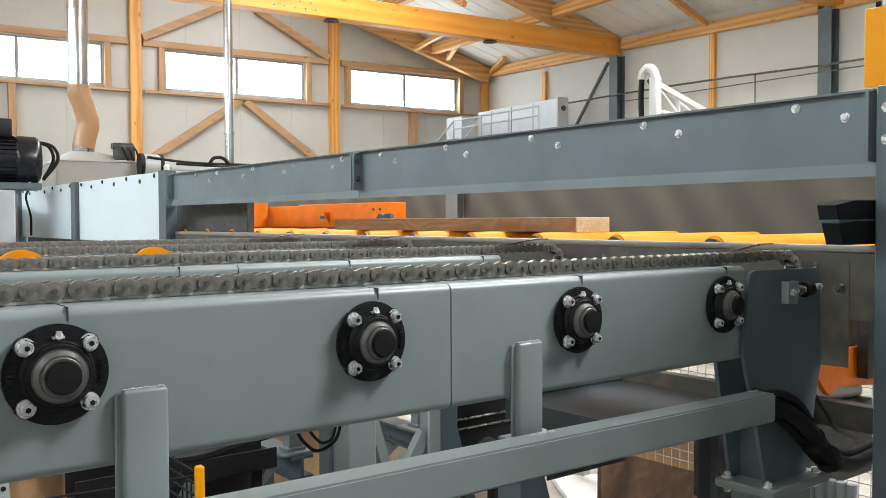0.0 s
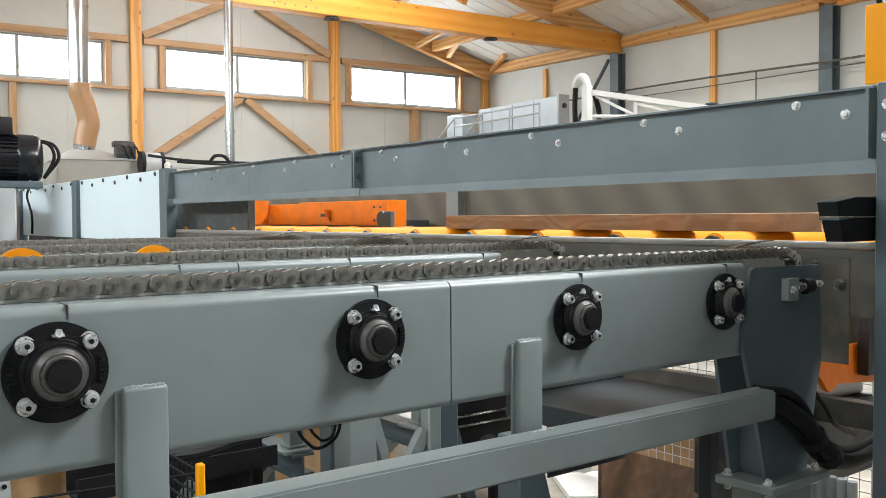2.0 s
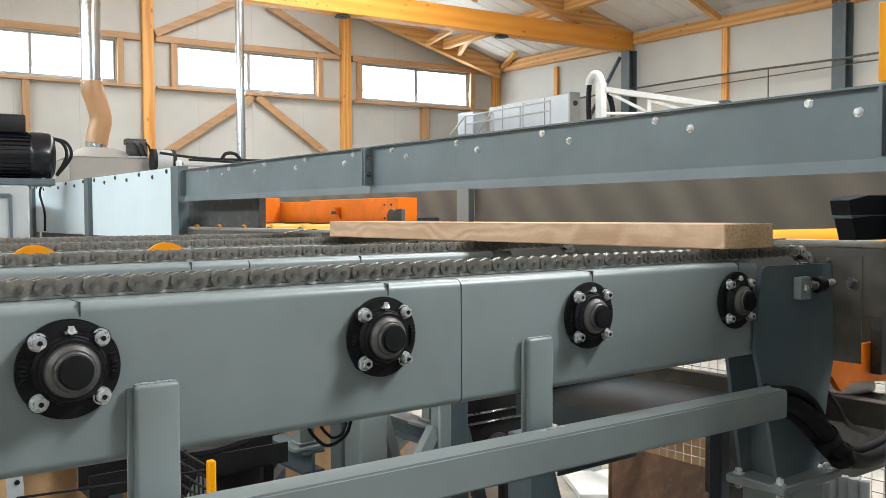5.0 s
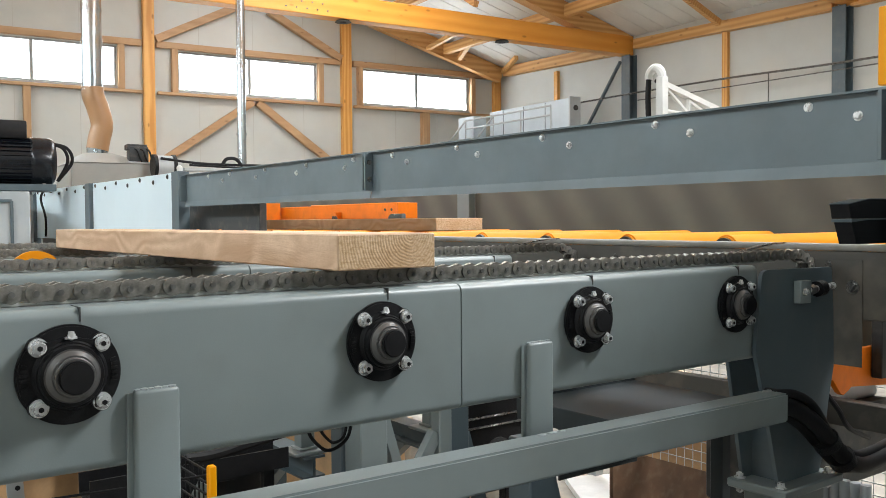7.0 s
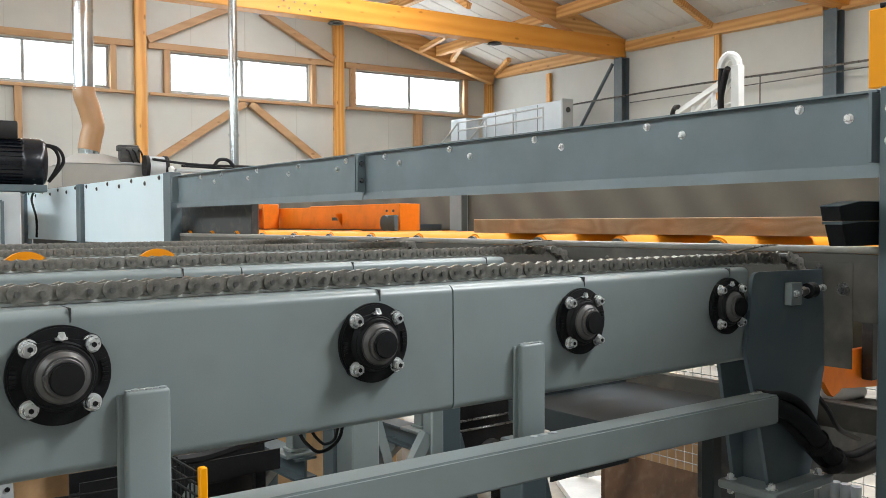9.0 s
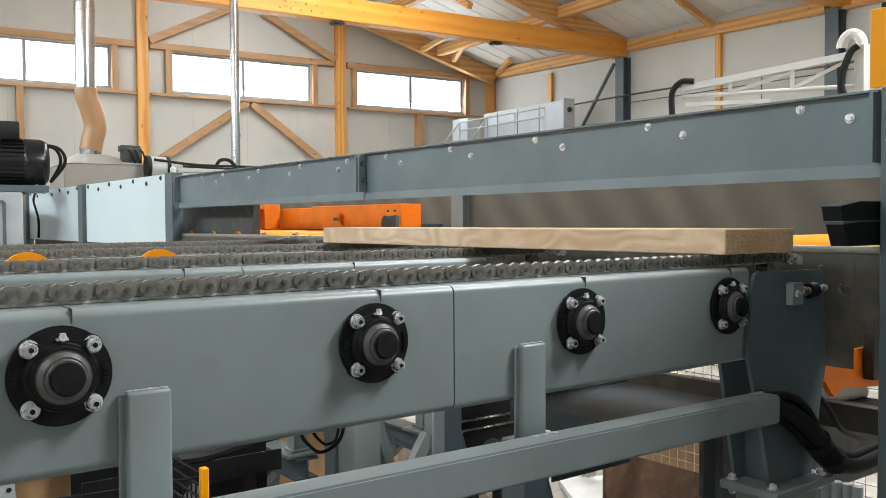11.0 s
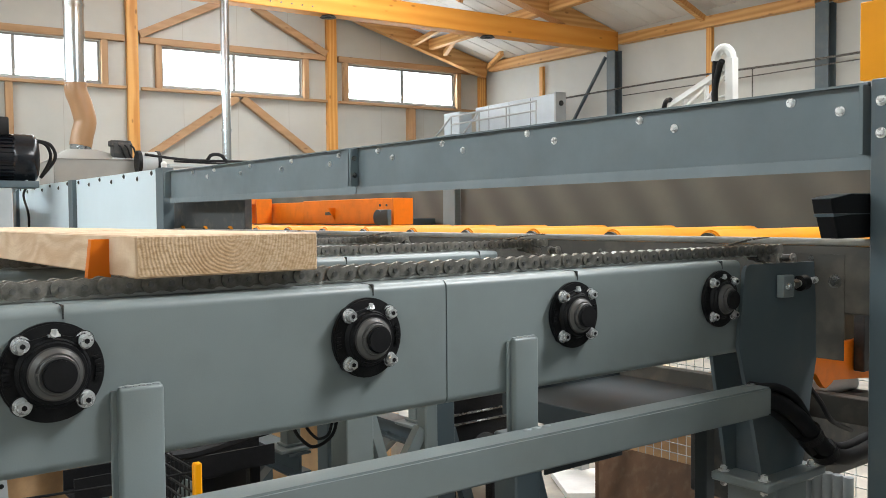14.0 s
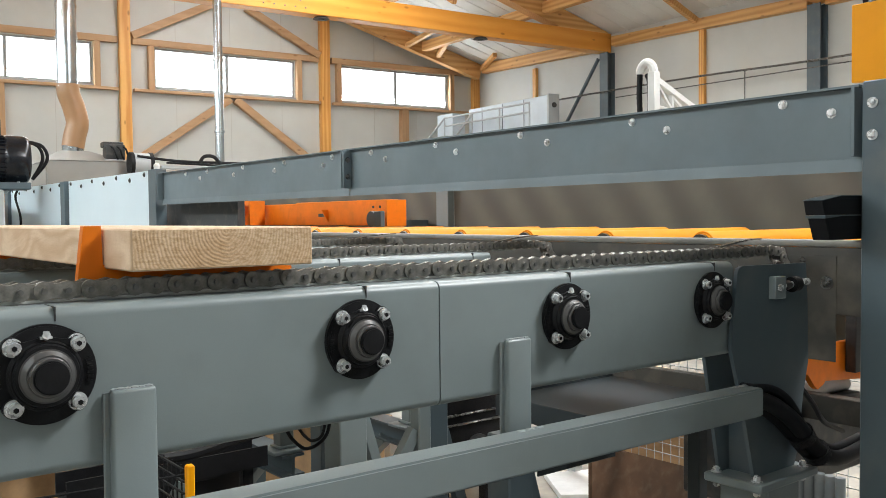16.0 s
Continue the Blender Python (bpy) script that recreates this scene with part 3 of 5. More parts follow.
def flange_bearing():
    """A round four-bolt flange bearing; its base face lies at y = 0 and it looks towards -y."""
    ob = empty("flange_bearing", Matrix())
    bm = bmesh.new()
    rod(bm, (0, 0, 0), (0, -0.011, 0), 0.0675, 48)
    rod(bm, (0, -0.011, 0), (0, -0.022, 0), 0.050, 48, 0.043)
    bmesh.ops.bevel(bm, geom=[e for e in bm.edges if len(e.link_faces) == 2 and e.calc_face_angle(0) > 1.0], offset=0.0025, segments=2, affect="EDGES")
    for sx in (-1, 1):
        for sz in (-1, 1):
            rod(bm, (sx * 0.040, -0.004, sz * 0.040), (sx * 0.040, -0.014, sz * 0.040), 0.0135, 20)
    # cast rib and raised casting marks
    for s in (1, -1):
        o = [(-0.047, 0.034), (-0.040, 0.0505), (-0.028, 0.0455), (-0.014, 0.0485), (0, 0.0525), (0.014, 0.0485), (0.028, 0.0455), (0.040, 0.0505), (0.047, 0.034), (0.030, 0.033), (0, 0.046), (-0.030, 0.033)]
        if s < 0:
            o = [(-0.047, -0.034), (-0.040, -0.0505), (-0.030, -0.046), (-0.030, -0.033)]
        prism(bm, o, "y", -0.008, -0.0165)
        if s < 0:
            prism(bm, [(-p, q) for p, q in o], "y", -0.008, -0.0165)
    rod(bm, (0, -0.020, 0), (0, -0.0255, 0), 0.0425, 48, 0.0405)
    for side in (-1, 1):
        for k in range(6):
            a = side * radians(-14 + 6 * k) + (0 if side > 0 else math.pi)
            m = Matrix.Translation((0.0585 * math.cos(a), -0.0115, 0.0585 * math.sin(a))) @ Matrix.Rotation(-a, 4, "Y")
            box(bm, -0.004, 0.004, -0.002, 0.002, -0.0018, 0.0018, m=m)
    part("housing", bm, IRON, ob)
    bm = R((0, -0.0215, 0), (0, -0.0265, 0), 0.0385, seg=48, r2=0.0380)
    rod(bm, (0, -0.0255, 0), (0, -0.0335, 0), 0.0355, 48, 0.0285)
    bmesh.ops.bevel(bm, geom=[e for e in bm.edges if len(e.link_faces) == 2 and e.calc_face_angle(0) > 1.0], offset=0.002, segments=2, affect="EDGES")
    part("seal", bm, BEARING, ob, "dull steel bearing seal")
    bm = R((0, -0.028, 0), (0, -0.0405, 0), 0.0262, seg=40)
    bmesh.ops.bevel(bm, geom=[e for e in bm.edges if len(e.link_faces) == 2 and e.calc_face_angle(0) > 1.0], offset=0.0015, segments=1, affect="EDGES")
    rod(bm, (-0.0245, -0.0365, 0.002), (-0.0272, -0.0365, 0.002), 0.0035, 10)
    part("inner_ring", bm, BEARING, ob, "bright inner ring with a grub screw")
    bm = R((0, -0.035, 0), (0, -0.0475, 0), 0.0222, seg=40)
    bmesh.ops.bevel(bm, geom=[e for e in bm.edges if len(e.link_faces) == 2 and e.calc_face_angle(0) > 1.0], offset=0.002, segments=2, affect="EDGES")
    part("shaft_end", bm, RUBBER, ob, "black shaft end")
    for sx in (-1, 1):
        for sz in (-1, 1):
            bm = R((sx * 0.040, -0.013, sz * 0.040), (sx * 0.040, -0.0158, sz * 0.040), 0.0125, seg=20)
            rod(bm, (sx * 0.040, -0.0155, sz * 0.040), (sx * 0.040, -0.024, sz * 0.040), 0.0092, 24)
            rod(bm, (sx * 0.040, -0.024, sz * 0.040), (sx * 0.040, -0.0275, sz * 0.040), 0.0085, 6)
            b = part("bolt", bm, PLATED, ob, "zinc-plated flange bolt")
            part("bolt_socket", R((sx * 0.040, -0.027, sz * 0.040), (sx * 0.040, -0.0282, sz * 0.040), 0.0038, seg=6), IRON, b, "dark socket")
    bm = R((0.001, -0.016, 0.051), (0.001, -0.021, 0.053), 0.0055, seg=6)
    box(bm, -0.007, 0.009, -0.017, -0.012, 0.048, 0.0515)
    rod(bm, (0.001, -0.018, 0.05), (0.001, -0.018, 0.0585), 0.004, 10)
    part("grease_nipple", bm, PLATED, ob, "zinc grease nipple")
    return tagged(ob, "round black cast-iron flange bearing with four zinc bolts", "bearing", "flange bearings on the side beams")


def link_mesh():
    """An outer and an inner link of a roller chain of 31.75 mm pitch, as one mesh."""
    bm = bmesh.new()
    p = 0.03175
    done = set()

    def mark(k):
        for f in bm.faces:
            if f not in done:
                f.material_index = k
                done.add(f)

    def plate(xc, y0, y1, R0):
        o = []
        for k in range(9):
            a = math.pi * (0.5 + k / 8)
            o.append((xc - p / 2 + R0 * math.cos(a), R0 * math.sin(a)))
        for k in (1, 2, 3, 4, 5):
            u = k / 6
            o.append((xc - p / 2 + p * u, -R0 * (1 - 0.26 * math.sin(math.pi * u) ** 1.6)))
        for k in range(9):
            a = math.pi * (1.5 + k / 8)
            o.append((xc + p / 2 + R0 * math.cos(a), R0 * math.sin(a)))
        for k in (5, 4, 3, 2, 1):
            u = k / 6
            o.append((xc - p / 2 + p * u, R0 * (1 - 0.26 * math.sin(math.pi * u) ** 1.6)))
        prism(bm, o, "y", y0, y1)
    for s in (-1, 1):
        a, b = sorted((s * 0.0160, s * 0.0200))
        plate(0, a, b, 0.0138)
    for s in (-1, 1):
        a, b = sorted((s * 0.0108, s * 0.0148))
        plate(p, a, b, 0.0134)
    mark(0)
    for x in (-p / 2, p / 2):
        rod(bm, (x, -0.0108, 0), (x, 0.0108, 0), 0.0095, 12)
    mark(1)
    for x in (-p / 2, p / 2):
        rod(bm, (x, -0.0206, 0), (x, -0.0190, 0), 0.0064, 14)
    mark(0)
    for x in (-p / 2, p / 2):
        rod(bm, (x, -0.0240, 0), (x, 0.0240, 0), 0.0044, 12)
    mark(2)
    me = bpy.data.meshes.new("chain_link")
    bmesh.ops.recalc_face_normals(bm, faces=bm.faces)
    for f in bm.faces:
        f.smooth = True
    for e in bm.edges:
        e.smooth = len(e.link_faces) == 2 and e.calc_face_angle(0) < 0.7
    bm.to_mesh(me)
    bm.free()
    for m in (CHAIN, OILY, PIN):
        me.materials.append(m)
    return me


PIN = mat("bright_pin_steel", (0.26, 0.255, 0.245), 0.3, 0.8, vary=0.12, scale=80, bump=0.01)
PAIR, LINKS, XR, RAD, ZPIN = 0.0635, 106, 2.225, 0.082, 1.346
RUN = (PAIR * LINKS - 2 * math.pi * RAD) / 2


def loop_pose(s):
    """Where a link stands at s metres along the chain's loop: forth on top (towards -x), round, and back below."""
    s %= PAIR * LINKS
    half = math.pi * RAD
    if s < RUN:
        return pose(XR - s, 0, ZPIN)
    s -= RUN
    if s < half:
        a = s / RAD
        return pose(XR - RUN - RAD * math.sin(a), 0, ZPIN - RAD + RAD * math.cos(a), 0, -math.degrees(a), 0)
    s -= half
    if s < RUN:
        return pose(XR - RUN + s, 0, ZPIN - 2 * RAD, 0, -180, 0)
    a = (s - RUN) / RAD
    return pose(XR + RAD * math.sin(a), 0, ZPIN - RAD - RAD * math.cos(a), 0, -180 - math.degrees(a), 0)


CHAIN_LINKS = []


def chain_strand(dy, me):
    ob = empty("roller_chain", pose(0, FACE + 0.075 + dy, 0), "oily grey steel roller chain lying on its guide rail", "chain", "conveyor chains")
    links = []
    for i in range(LINKS):
        l = new("chain_link", me)
        l.parent = ob
        l.matrix_basis = loop_pose(i * PAIR)
        links.append(l)
    CHAIN_LINKS.append(links)
    return ob


def side_beam(dy, first):
    y = FACE + dy
    ob = empty("side_beam", pose(0, y, 0), "long grey-painted steel conveyor side beam with round corners", "beam", "conveyor side beams")
    part("web", channel(-1.3, 1.0335), GREY, ob)
    part("web", channel(1.0365, 1.952), GREY, ob)
    part("top_strip", B(-1.3, 1.95, 0.0555, 0.098, 1.31, 1.3285, 0.002), GREY_TOP, ob)
    part("guide_rail", B(-1.2, 2.12, 0.060, 0.090, 1.329, 1.3345, 0.001), PLASTIC, ob, "pale wear strip under the chain")
    part("rear_web", B(-1.3, 1.95, 0.098, 0.104, 1.12, 1.328, 0.002), GREY, ob)
    for x in BEARINGS:
        part("slot_seam", B(x + 0.016, x + 0.018, -0.0006, 0.05, 1.309, 1.3286), DARK, ob, "thin dark seam of a bearing slot")
    for x in (BEARINGS if first else BEARINGS[1:]):
        part("shaft", R((x, 0.004, 1.24), (x, 0.16, 1.24), 0.0175, seg=16), STEEL, ob)
    return ob


def support_post(x, dy, foot):
    ob = empty("support_post", pose(x, FACE + dy, 0), "grey steel box post bolted to the side beam", "post", "conveyor posts")
    bm = B(-0.032, 0.033, -0.018, -0.002, foot, 1.208, 0.006, 3)
    part("post_tube", bm, GREY, ob)
    part("shim", B(-0.040, 0.022, -0.008, -0.001, 1.02, 1.204, 0.002), GREY, ob)
    bm = bmesh.new()
    for k in range(6):
        rr = 0.0035 + 0.001 * (k % 2)
        bmesh.ops.create_icosphere(bm, subdivisions=1, radius=rr, matrix=Matrix.Translation((-0.026 + 0.0098 * k, -0.010, 1.208)) @ Matrix.Diagonal((1.7, 1.2, 0.7, 1)))
    part("weld_bead", bm, GREY_TOP, ob)
    if foot == 0:
        part("foot_plate", B(-0.09, 0.09, -0.12, 0.06, 0.0, 0.012, 0.003), GREY, ob)
    else:
        part("foot_bracket", B(-0.032, 0.033, -0.0195, -0.0185, foot, foot + 0.02), GREY, ob)
    return ob


def conveyor():
    bearing = flange_bearing()
    bearing.matrix_basis = pose(BEARINGS[0], FACE, 1.24)
    for dy in CHAIN_Y:
        side_beam(dy, dy == 0)
        for x in BEARINGS:
            if dy == 0 and x == BEARINGS[0] or dy > 1:
                continue
            copy_thing(bearing, pose(x, FACE + dy, 1.24))
    me = link_mesh()
    for dy in CHAIN_Y:
        chain_strand(dy, me)
    support_post(0.475, 0, 0.0)
    support_post(1.217, 0, 0.985)
    # front rail in front of the posts
    ob = empty("front_rail", Matrix(), "grey steel box rail running along the conveyor", "rail")
    bm = bmesh.new()
    bar(bm, (-1.2, 1.227, 1.031), (1.925, 1.227, 1.000), 0.060, 0.067)
    bmesh.ops.bevel(bm, geom=bm.edges[:], offset=0.004, segments=2, affect="EDGES")
    part("rail_tube", bm, GREY, ob)
    for x in (1.18, 1.205, 1.23, 1.88, 1.90, 1.915):
        bm = bmesh.new()
        bmesh.ops.create_icosphere(bm, subdivisions=2, radius=0.005, matrix=Matrix.Translation((x, 1.243, 1.0645 - 0.00992 * (x + 1.2))) @ Matrix.Diagonal((2.2, 1.3, 0.6, 1)))
        part("weld_bead", bm, GREY_TOP, ob)
    # end plate and its stand
    ob = empty("end_bracket", Matrix(), "slate-grey steel end bracket on a bolted foot plate", "bracket")
    out = [(1.945, 1.300), (1.952, 1.312), (1.968, 1.317), (2.262, 1.314), (2.272, 1.20), (2.276, 1.05), (2.251, 0.962), (2.225, 0.82), (2.208, 0.78), (2.022, 0.78), (1.979, 0.935), (1.954, 1.015), (1.920, 1.12)]
    part("end_plate", prism(bmesh.new(), out, "y", 1.282, 1.292), SLATE, ob)
    part("web_plate", prism(bmesh.new(), [(1.94, 1.095), (2.09, 1.095), (2.085, 0.78), (2.005, 0.78)], "y", 1.372, 1.382), SLATE, ob)
    part("web_plate", prism(bmesh.new(), [(1.292, 0.78), (1.372, 0.78), (1.372, 0.93), (1.292, 0.96)], "x", 2.045, 2.053), SLATE, ob)
    bp = part("foot_plate", B(1.975, 2.245, 1.235, 1.40, 0.757, 0.78, 0.004), GREY, ob)
    for x, y in ((2.00, 1.262), (2.215, 1.262), (2.00, 1.378), (2.215, 1.378)):
        for z, d in ((0.78, 1), (0.757, -1)):
            b = bmesh.new()
            hexbolt(b, (x, y, z), (0, 0, d), 0.010, 0.012)
            part("bolt", b, PLATED, bp, "zinc bolt with washer")
    part("stand_tube", B(2.03, 2.18, 1.25, 1.39, 0.0, 0.757, 0.006), GREY, ob)
    # stop bolt
    ob = empty("stop_screw", pose(2.098, 1.282, 1.256), "steel stop screw in a clamp block", "screw")
    part("clamp_block", B(-0.018, 0.030, -0.022, -0.001, -0.027, 0.03, 0.002), GREY, ob)
    b = bmesh.new()
    hexbolt(b, (-0.004, -0.022, 0.002), (0, -1, 0), 0.0095, 0.009, False)
    part("bolt", b, PLATED, ob)
    part("screw_rod", R((0.03, -0.012, 0.004), (0.150, -0.012, 0.010), 0.009, seg=14), PLATED, ob)
    part("lock_nut", R((0.036, -0.012, 0.004), (0.058, -0.012, 0.005), 0.013, seg=6), STEEL, ob)
    part("sleeve", R((0.070, -0.012, 0.005), (0.098, -0.012, 0.007), 0.020, seg=20), IRON, ob, "black sleeve")
    return bearing


conveyor()


# ---- the roller table ----
def roller_table():
    ob = empty("roller_table", Matrix(), "roller table with orange rollers in a brown-grey steel frame", "conveyor")
    part("side_plate", B(2.335, 2.345, 0.2, 10.5, 1.172, 1.353, 0.002), UMBER, ob)
    # light falling on the flange top is put into its paler colour
    part("top_flange", B(2.334, 2.385, 0.2, 10.5, 1.3535, 1.373, 0.004, 2), FLANGE, ob, "worn steel top edge, lightened for the light on its top")
    part("side_plate", B(3.29, 3.30, 0.2, 10.5, 1.145, 1.345, 0.002), UMBER, ob)
    part("lower_plate", B(2.3325, 2.3345, 1.236, 1.75, 1.045, 1.33, 0.0005), UMBER, ob)
    for k, (y, z, r) in enumerate(((1.33, 1.318, 0.006), (1.262, 1.258, 0.013), (1.55, 1.335, 0.010), (1.95, 1.318, 0.006), (2.10, 1.318, 0.006), (2.6, 1.318, 0.006))):
        b = bmesh.new()
        hexbolt(b, (2.332 if y < 1.6 else 2.335, y, z), (-1, 0, 0), r, r * 0.8)
        part("bolt", b, STEEL, ob)
    # bar added at this height to darken the sunlit floor gap under the beam
    part("gap_dark_rail", B(2.81, 2.86, 0.6, 10.4, 0.76, 0.845, 0.003), UMBER, ob)
    for y in (1.0, 2.6, 4.2, 5.8, 7.4, 8.9, 10.3):
        part("cross_bearer", B(2.345, 3.29, y - 0.04, y + 0.04, 1.15, 1.23, 0.003), UMBER, ob)
        if y != 2.6:
            part("table_leg", B(2.70, 2.80, y - 0.05, y + 0.05, 0, 1.15, 0.004), UMBER, ob)
    y = 1.31
    while y < 10.4:
        r = empty("roller", pose(0, y, 1.347), "orange-painted steel conveyor roller", "roller", "rollers of the roller table")
        bm = R((2.405, 0, 0), (3.26, 0, 0), 0.045, seg=32)
        bmesh.ops.bevel(bm, geom=[e for e in bm.edges if len(e.link_faces) == 2 and e.calc_face_angle(0) > 1.0], offset=0.006, segments=2, affect="EDGES")
        part("roller_tube", bm, AMBER, r)
        part("end_cap", R((2.393, 0, 0), (2.4045, 0, 0), 0.036, seg=24), OILY, r, "dark steel roller end cap")
        part("roller_shaft", R((2.346, 0, 0), (3.29, 0, 0), 0.016, seg=14), OILY, r, "dark steel shaft")
        y += 0.40
    # curved lead-in sheets at the chain ends
    for dy in CHAIN_Y:
        bm = bmesh.new()
        o = [(2.05 + 0.032 * k, 1.348 + 0.028 * math.sin(math.pi * k / 16)) for k in range(9)]
        prism(bm, o + [(x, z - 0.004) for x, z in o[::-1]], "y", FACE + dy + 0.14, FACE + dy + 0.155)
        tagged(part("lead_in_strip", bm, STEEL, None, "bent steel lead-in strip beside the chain end"), category="strip", group="lead-in strips")
    return ob


roller_table()


def bumper():
    ob = empty("end_stop", pose(2.17, 1.145, 1.376), "black rubber end stop blocks on the guard post", "stop")
    up = [(-0.069, 0.065), (-0.080, 0.099), (0.016, 0.112), (0.24, 0.1135), (0.24, 0.065)]
    low = [(-0.042, 0.003), (-0.066, 0.056), (0.016, 0.0616), (0.24, 0.0624), (0.24, 0.003)]
    part("upper_block", prism(bmesh.new(), up, "y", 0.0, 0.048), RUBBER, ob)
    part("lower_block", prism(bmesh.new(), low, "y", 0.0, 0.044), RUBBER, ob)
    for pts in ([(-0.081, 0.0995), (0.016, 0.1125), (0.24, 0.114), (0.24, 0.1155), (0.016, 0.114), (-0.082, 0.101)], [(-0.067, 0.0565), (0.016, 0.062), (0.24, 0.0628), (0.24, 0.0645), (0.016, 0.0645), (-0.068, 0.0635)]):
        part("edge_strip", prism(bmesh.new(), pts, "y", -0.002, 0.050), SLATE, ob, "worn grey steel edge")
    part("bracket", B(0.11, 0.20, -0.0085, -0.0025, 0.01, 0.10, 0.001), SLATE, ob)
    return ob


bumper()


# ---- guard beam over the roller table ----
GX = 2.30


def guard():
    ob = empty("guard_beam", Matrix(), "slate-grey steel guard beam with bright bolts", "beam")
    for k, (y0, y1) in enumerate(((1.150, 3.600), (3.610, 6.03))):
        bm = prism(bmesh.new(), [(0, 1.585), (0, 1.766), (-0.022, 1.766), (-0.022, 1.772), (0.006, 1.772), (0.006, 1.585)], "y", y0, y1)
        for v in bm.verts:
            v.co.x += GX
        part("beam_web", bm, GUARD, ob)
        bm = prism(bmesh.new(), [(-0.004, 1.551), (0.0, 1.5848), (0.07, 1.5848), (0.07, 1.580), (0.004, 1.580), (0.0, 1.551)], "y", y0, y1)
        for v in bm.verts:
            v.co.x += GX - 0.0015
        part("beam_lip", bm, GUARD, ob)
    for y, s in ((3.594, 1), (3.616, 1), (6.02, 1), (1.156, 1)):
        part("end_plate", B(GX - 0.045, GX - 0.001, y - 0.005, y + 0.005, 1.588, 1.764, 0.001), GUARD, ob)
    for z in (1.64, 1.72):
        b = bmesh.new()
        hexbolt(b, (GX - 0.022, 3.589, z), (0, -1, 0), 0.009, 0.010)
        part("bolt", b, STEEL, ob)
    lows = [1.287, 1.84, 2.385, 2.925, 3.45, 4.02, 4.56, 5.10, 5.62]
    ups = [1.432, 1.982, 2.53, 3.065, 3.57, 3.93, 4.44, 4.97, 5.50, 5.86]
    for y, z in [(y, 1.708) for y in lows] + [(y, 1.745) for y in ups]:
        y = 0.06 + (y - 0.06) * 0.957
        b = bmesh.new()
        hexbolt(b, (GX, y, z), (-1, 0, 0), 0.0095, 0.009)
        part("bolt", b, PLATED, ob, "bright zinc bolt on a washer")
    # post at the near end
    ob = empty("guard_post", Matrix(), "slate-blue steel box post at the end of the guard beam", "post")
    part("post_tube", B(2.262, 2.40, 1.01, 1.136, 0, 1.776, 0.004), SLATE, ob)
    for z in (1.64, 1.72):
        b = hexbolt(bmesh.new(), (2.262, 1.108, z), (-1, 0, 0), 0.0095, 0.012)
        part("bolt", b, PLATED, ob)
    part("foot_plate", B(2.2, 2.46, 0.96, 1.22, 0, 0.012, 0.003), SLATE, ob)
    # galvanised fence panels further along
    ob = empty("sheet_guard", Matrix(), "galvanised sheet-metal guard panels between grey posts", "guard")
    for y0, y1 in ((6.28, 8.35), (8.52, 10.60)):
        p = part("panel", B(GX + 0.004, GX + 0.010, y0, y1, 1.28, 1.80, 0.001), ZINC, ob, "shiny galvanised sheet")
        for i in range(7):
            b = hexbolt(bmesh.new(), (GX + 0.004, y0 + 0.12 + i * (y1 - y0 - 0.2) / 6, 1.775 - 0.03 * (i % 2)), (-1, 0, 0), 0.013, 0.008)
            part("panel_bolt", b, DARK, p)
    for y in (6.16, 8.43, 10.68):
        part("panel_post", B(GX - 0.03, GX + 0.05, y - 0.07, y + 0.07, 0.0, 1.802, 0.003), SLATE, ob)
    t = tube(bmesh.new(), [(GX - 0.02, 9.85, 1.77), (GX - 0.05, 9.95, 1.79), (GX - 0.06, 10.1, 1.70), (GX - 0.05, 9.95, 1.5), (GX - 0.05, 9.95, 1.3)], 0.012, 8)
    part("cable", t, RUBBER, ob)
    b = bmesh.new()
    rod(b, (GX, 6.14, 1.80), (GX, 6.14, 1.82), 0.02, 14)
    bmesh.ops.create_uvsphere(b, u_segments=14, v_segments=8, radius=0.022, matrix=Matrix.Translation((GX, 6.14, 1.825)))
    part("post_cap", b, WHITE, ob, "white domed lamp cap")
    # rear wall of the table
    ob = empty("rear_guard", Matrix(), "dusty brown-grey sheet wall behind the rollers, light and shade bands in its colour", "guard")
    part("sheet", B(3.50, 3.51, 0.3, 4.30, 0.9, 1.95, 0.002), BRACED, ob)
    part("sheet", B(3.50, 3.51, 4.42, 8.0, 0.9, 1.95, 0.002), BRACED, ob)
    part("upright", B(3.45, 3.50, 4.30, 4.42, 0.0, 1.95, 0.003), GREY, ob)
    for y in (0.6, 7.8):
        part("upright", B(3.515, 3.60, y - 0.05, y + 0.05, 0.0, 1.95, 0.003), SLATE, ob)
    ob = empty("dark_cover", Matrix(), "dark grey sheet cover beside the roller table", "cover")
    part("cover_sheet", B(2.42, 2.47, 5.10, 6.45, 1.33, 1.58, 0.004), DARK, ob)
    part("cover_leg", B(2.425, 2.465, 5.9, 6.0, 0.0, 1.33, 0.003), DARK, ob)


guard()


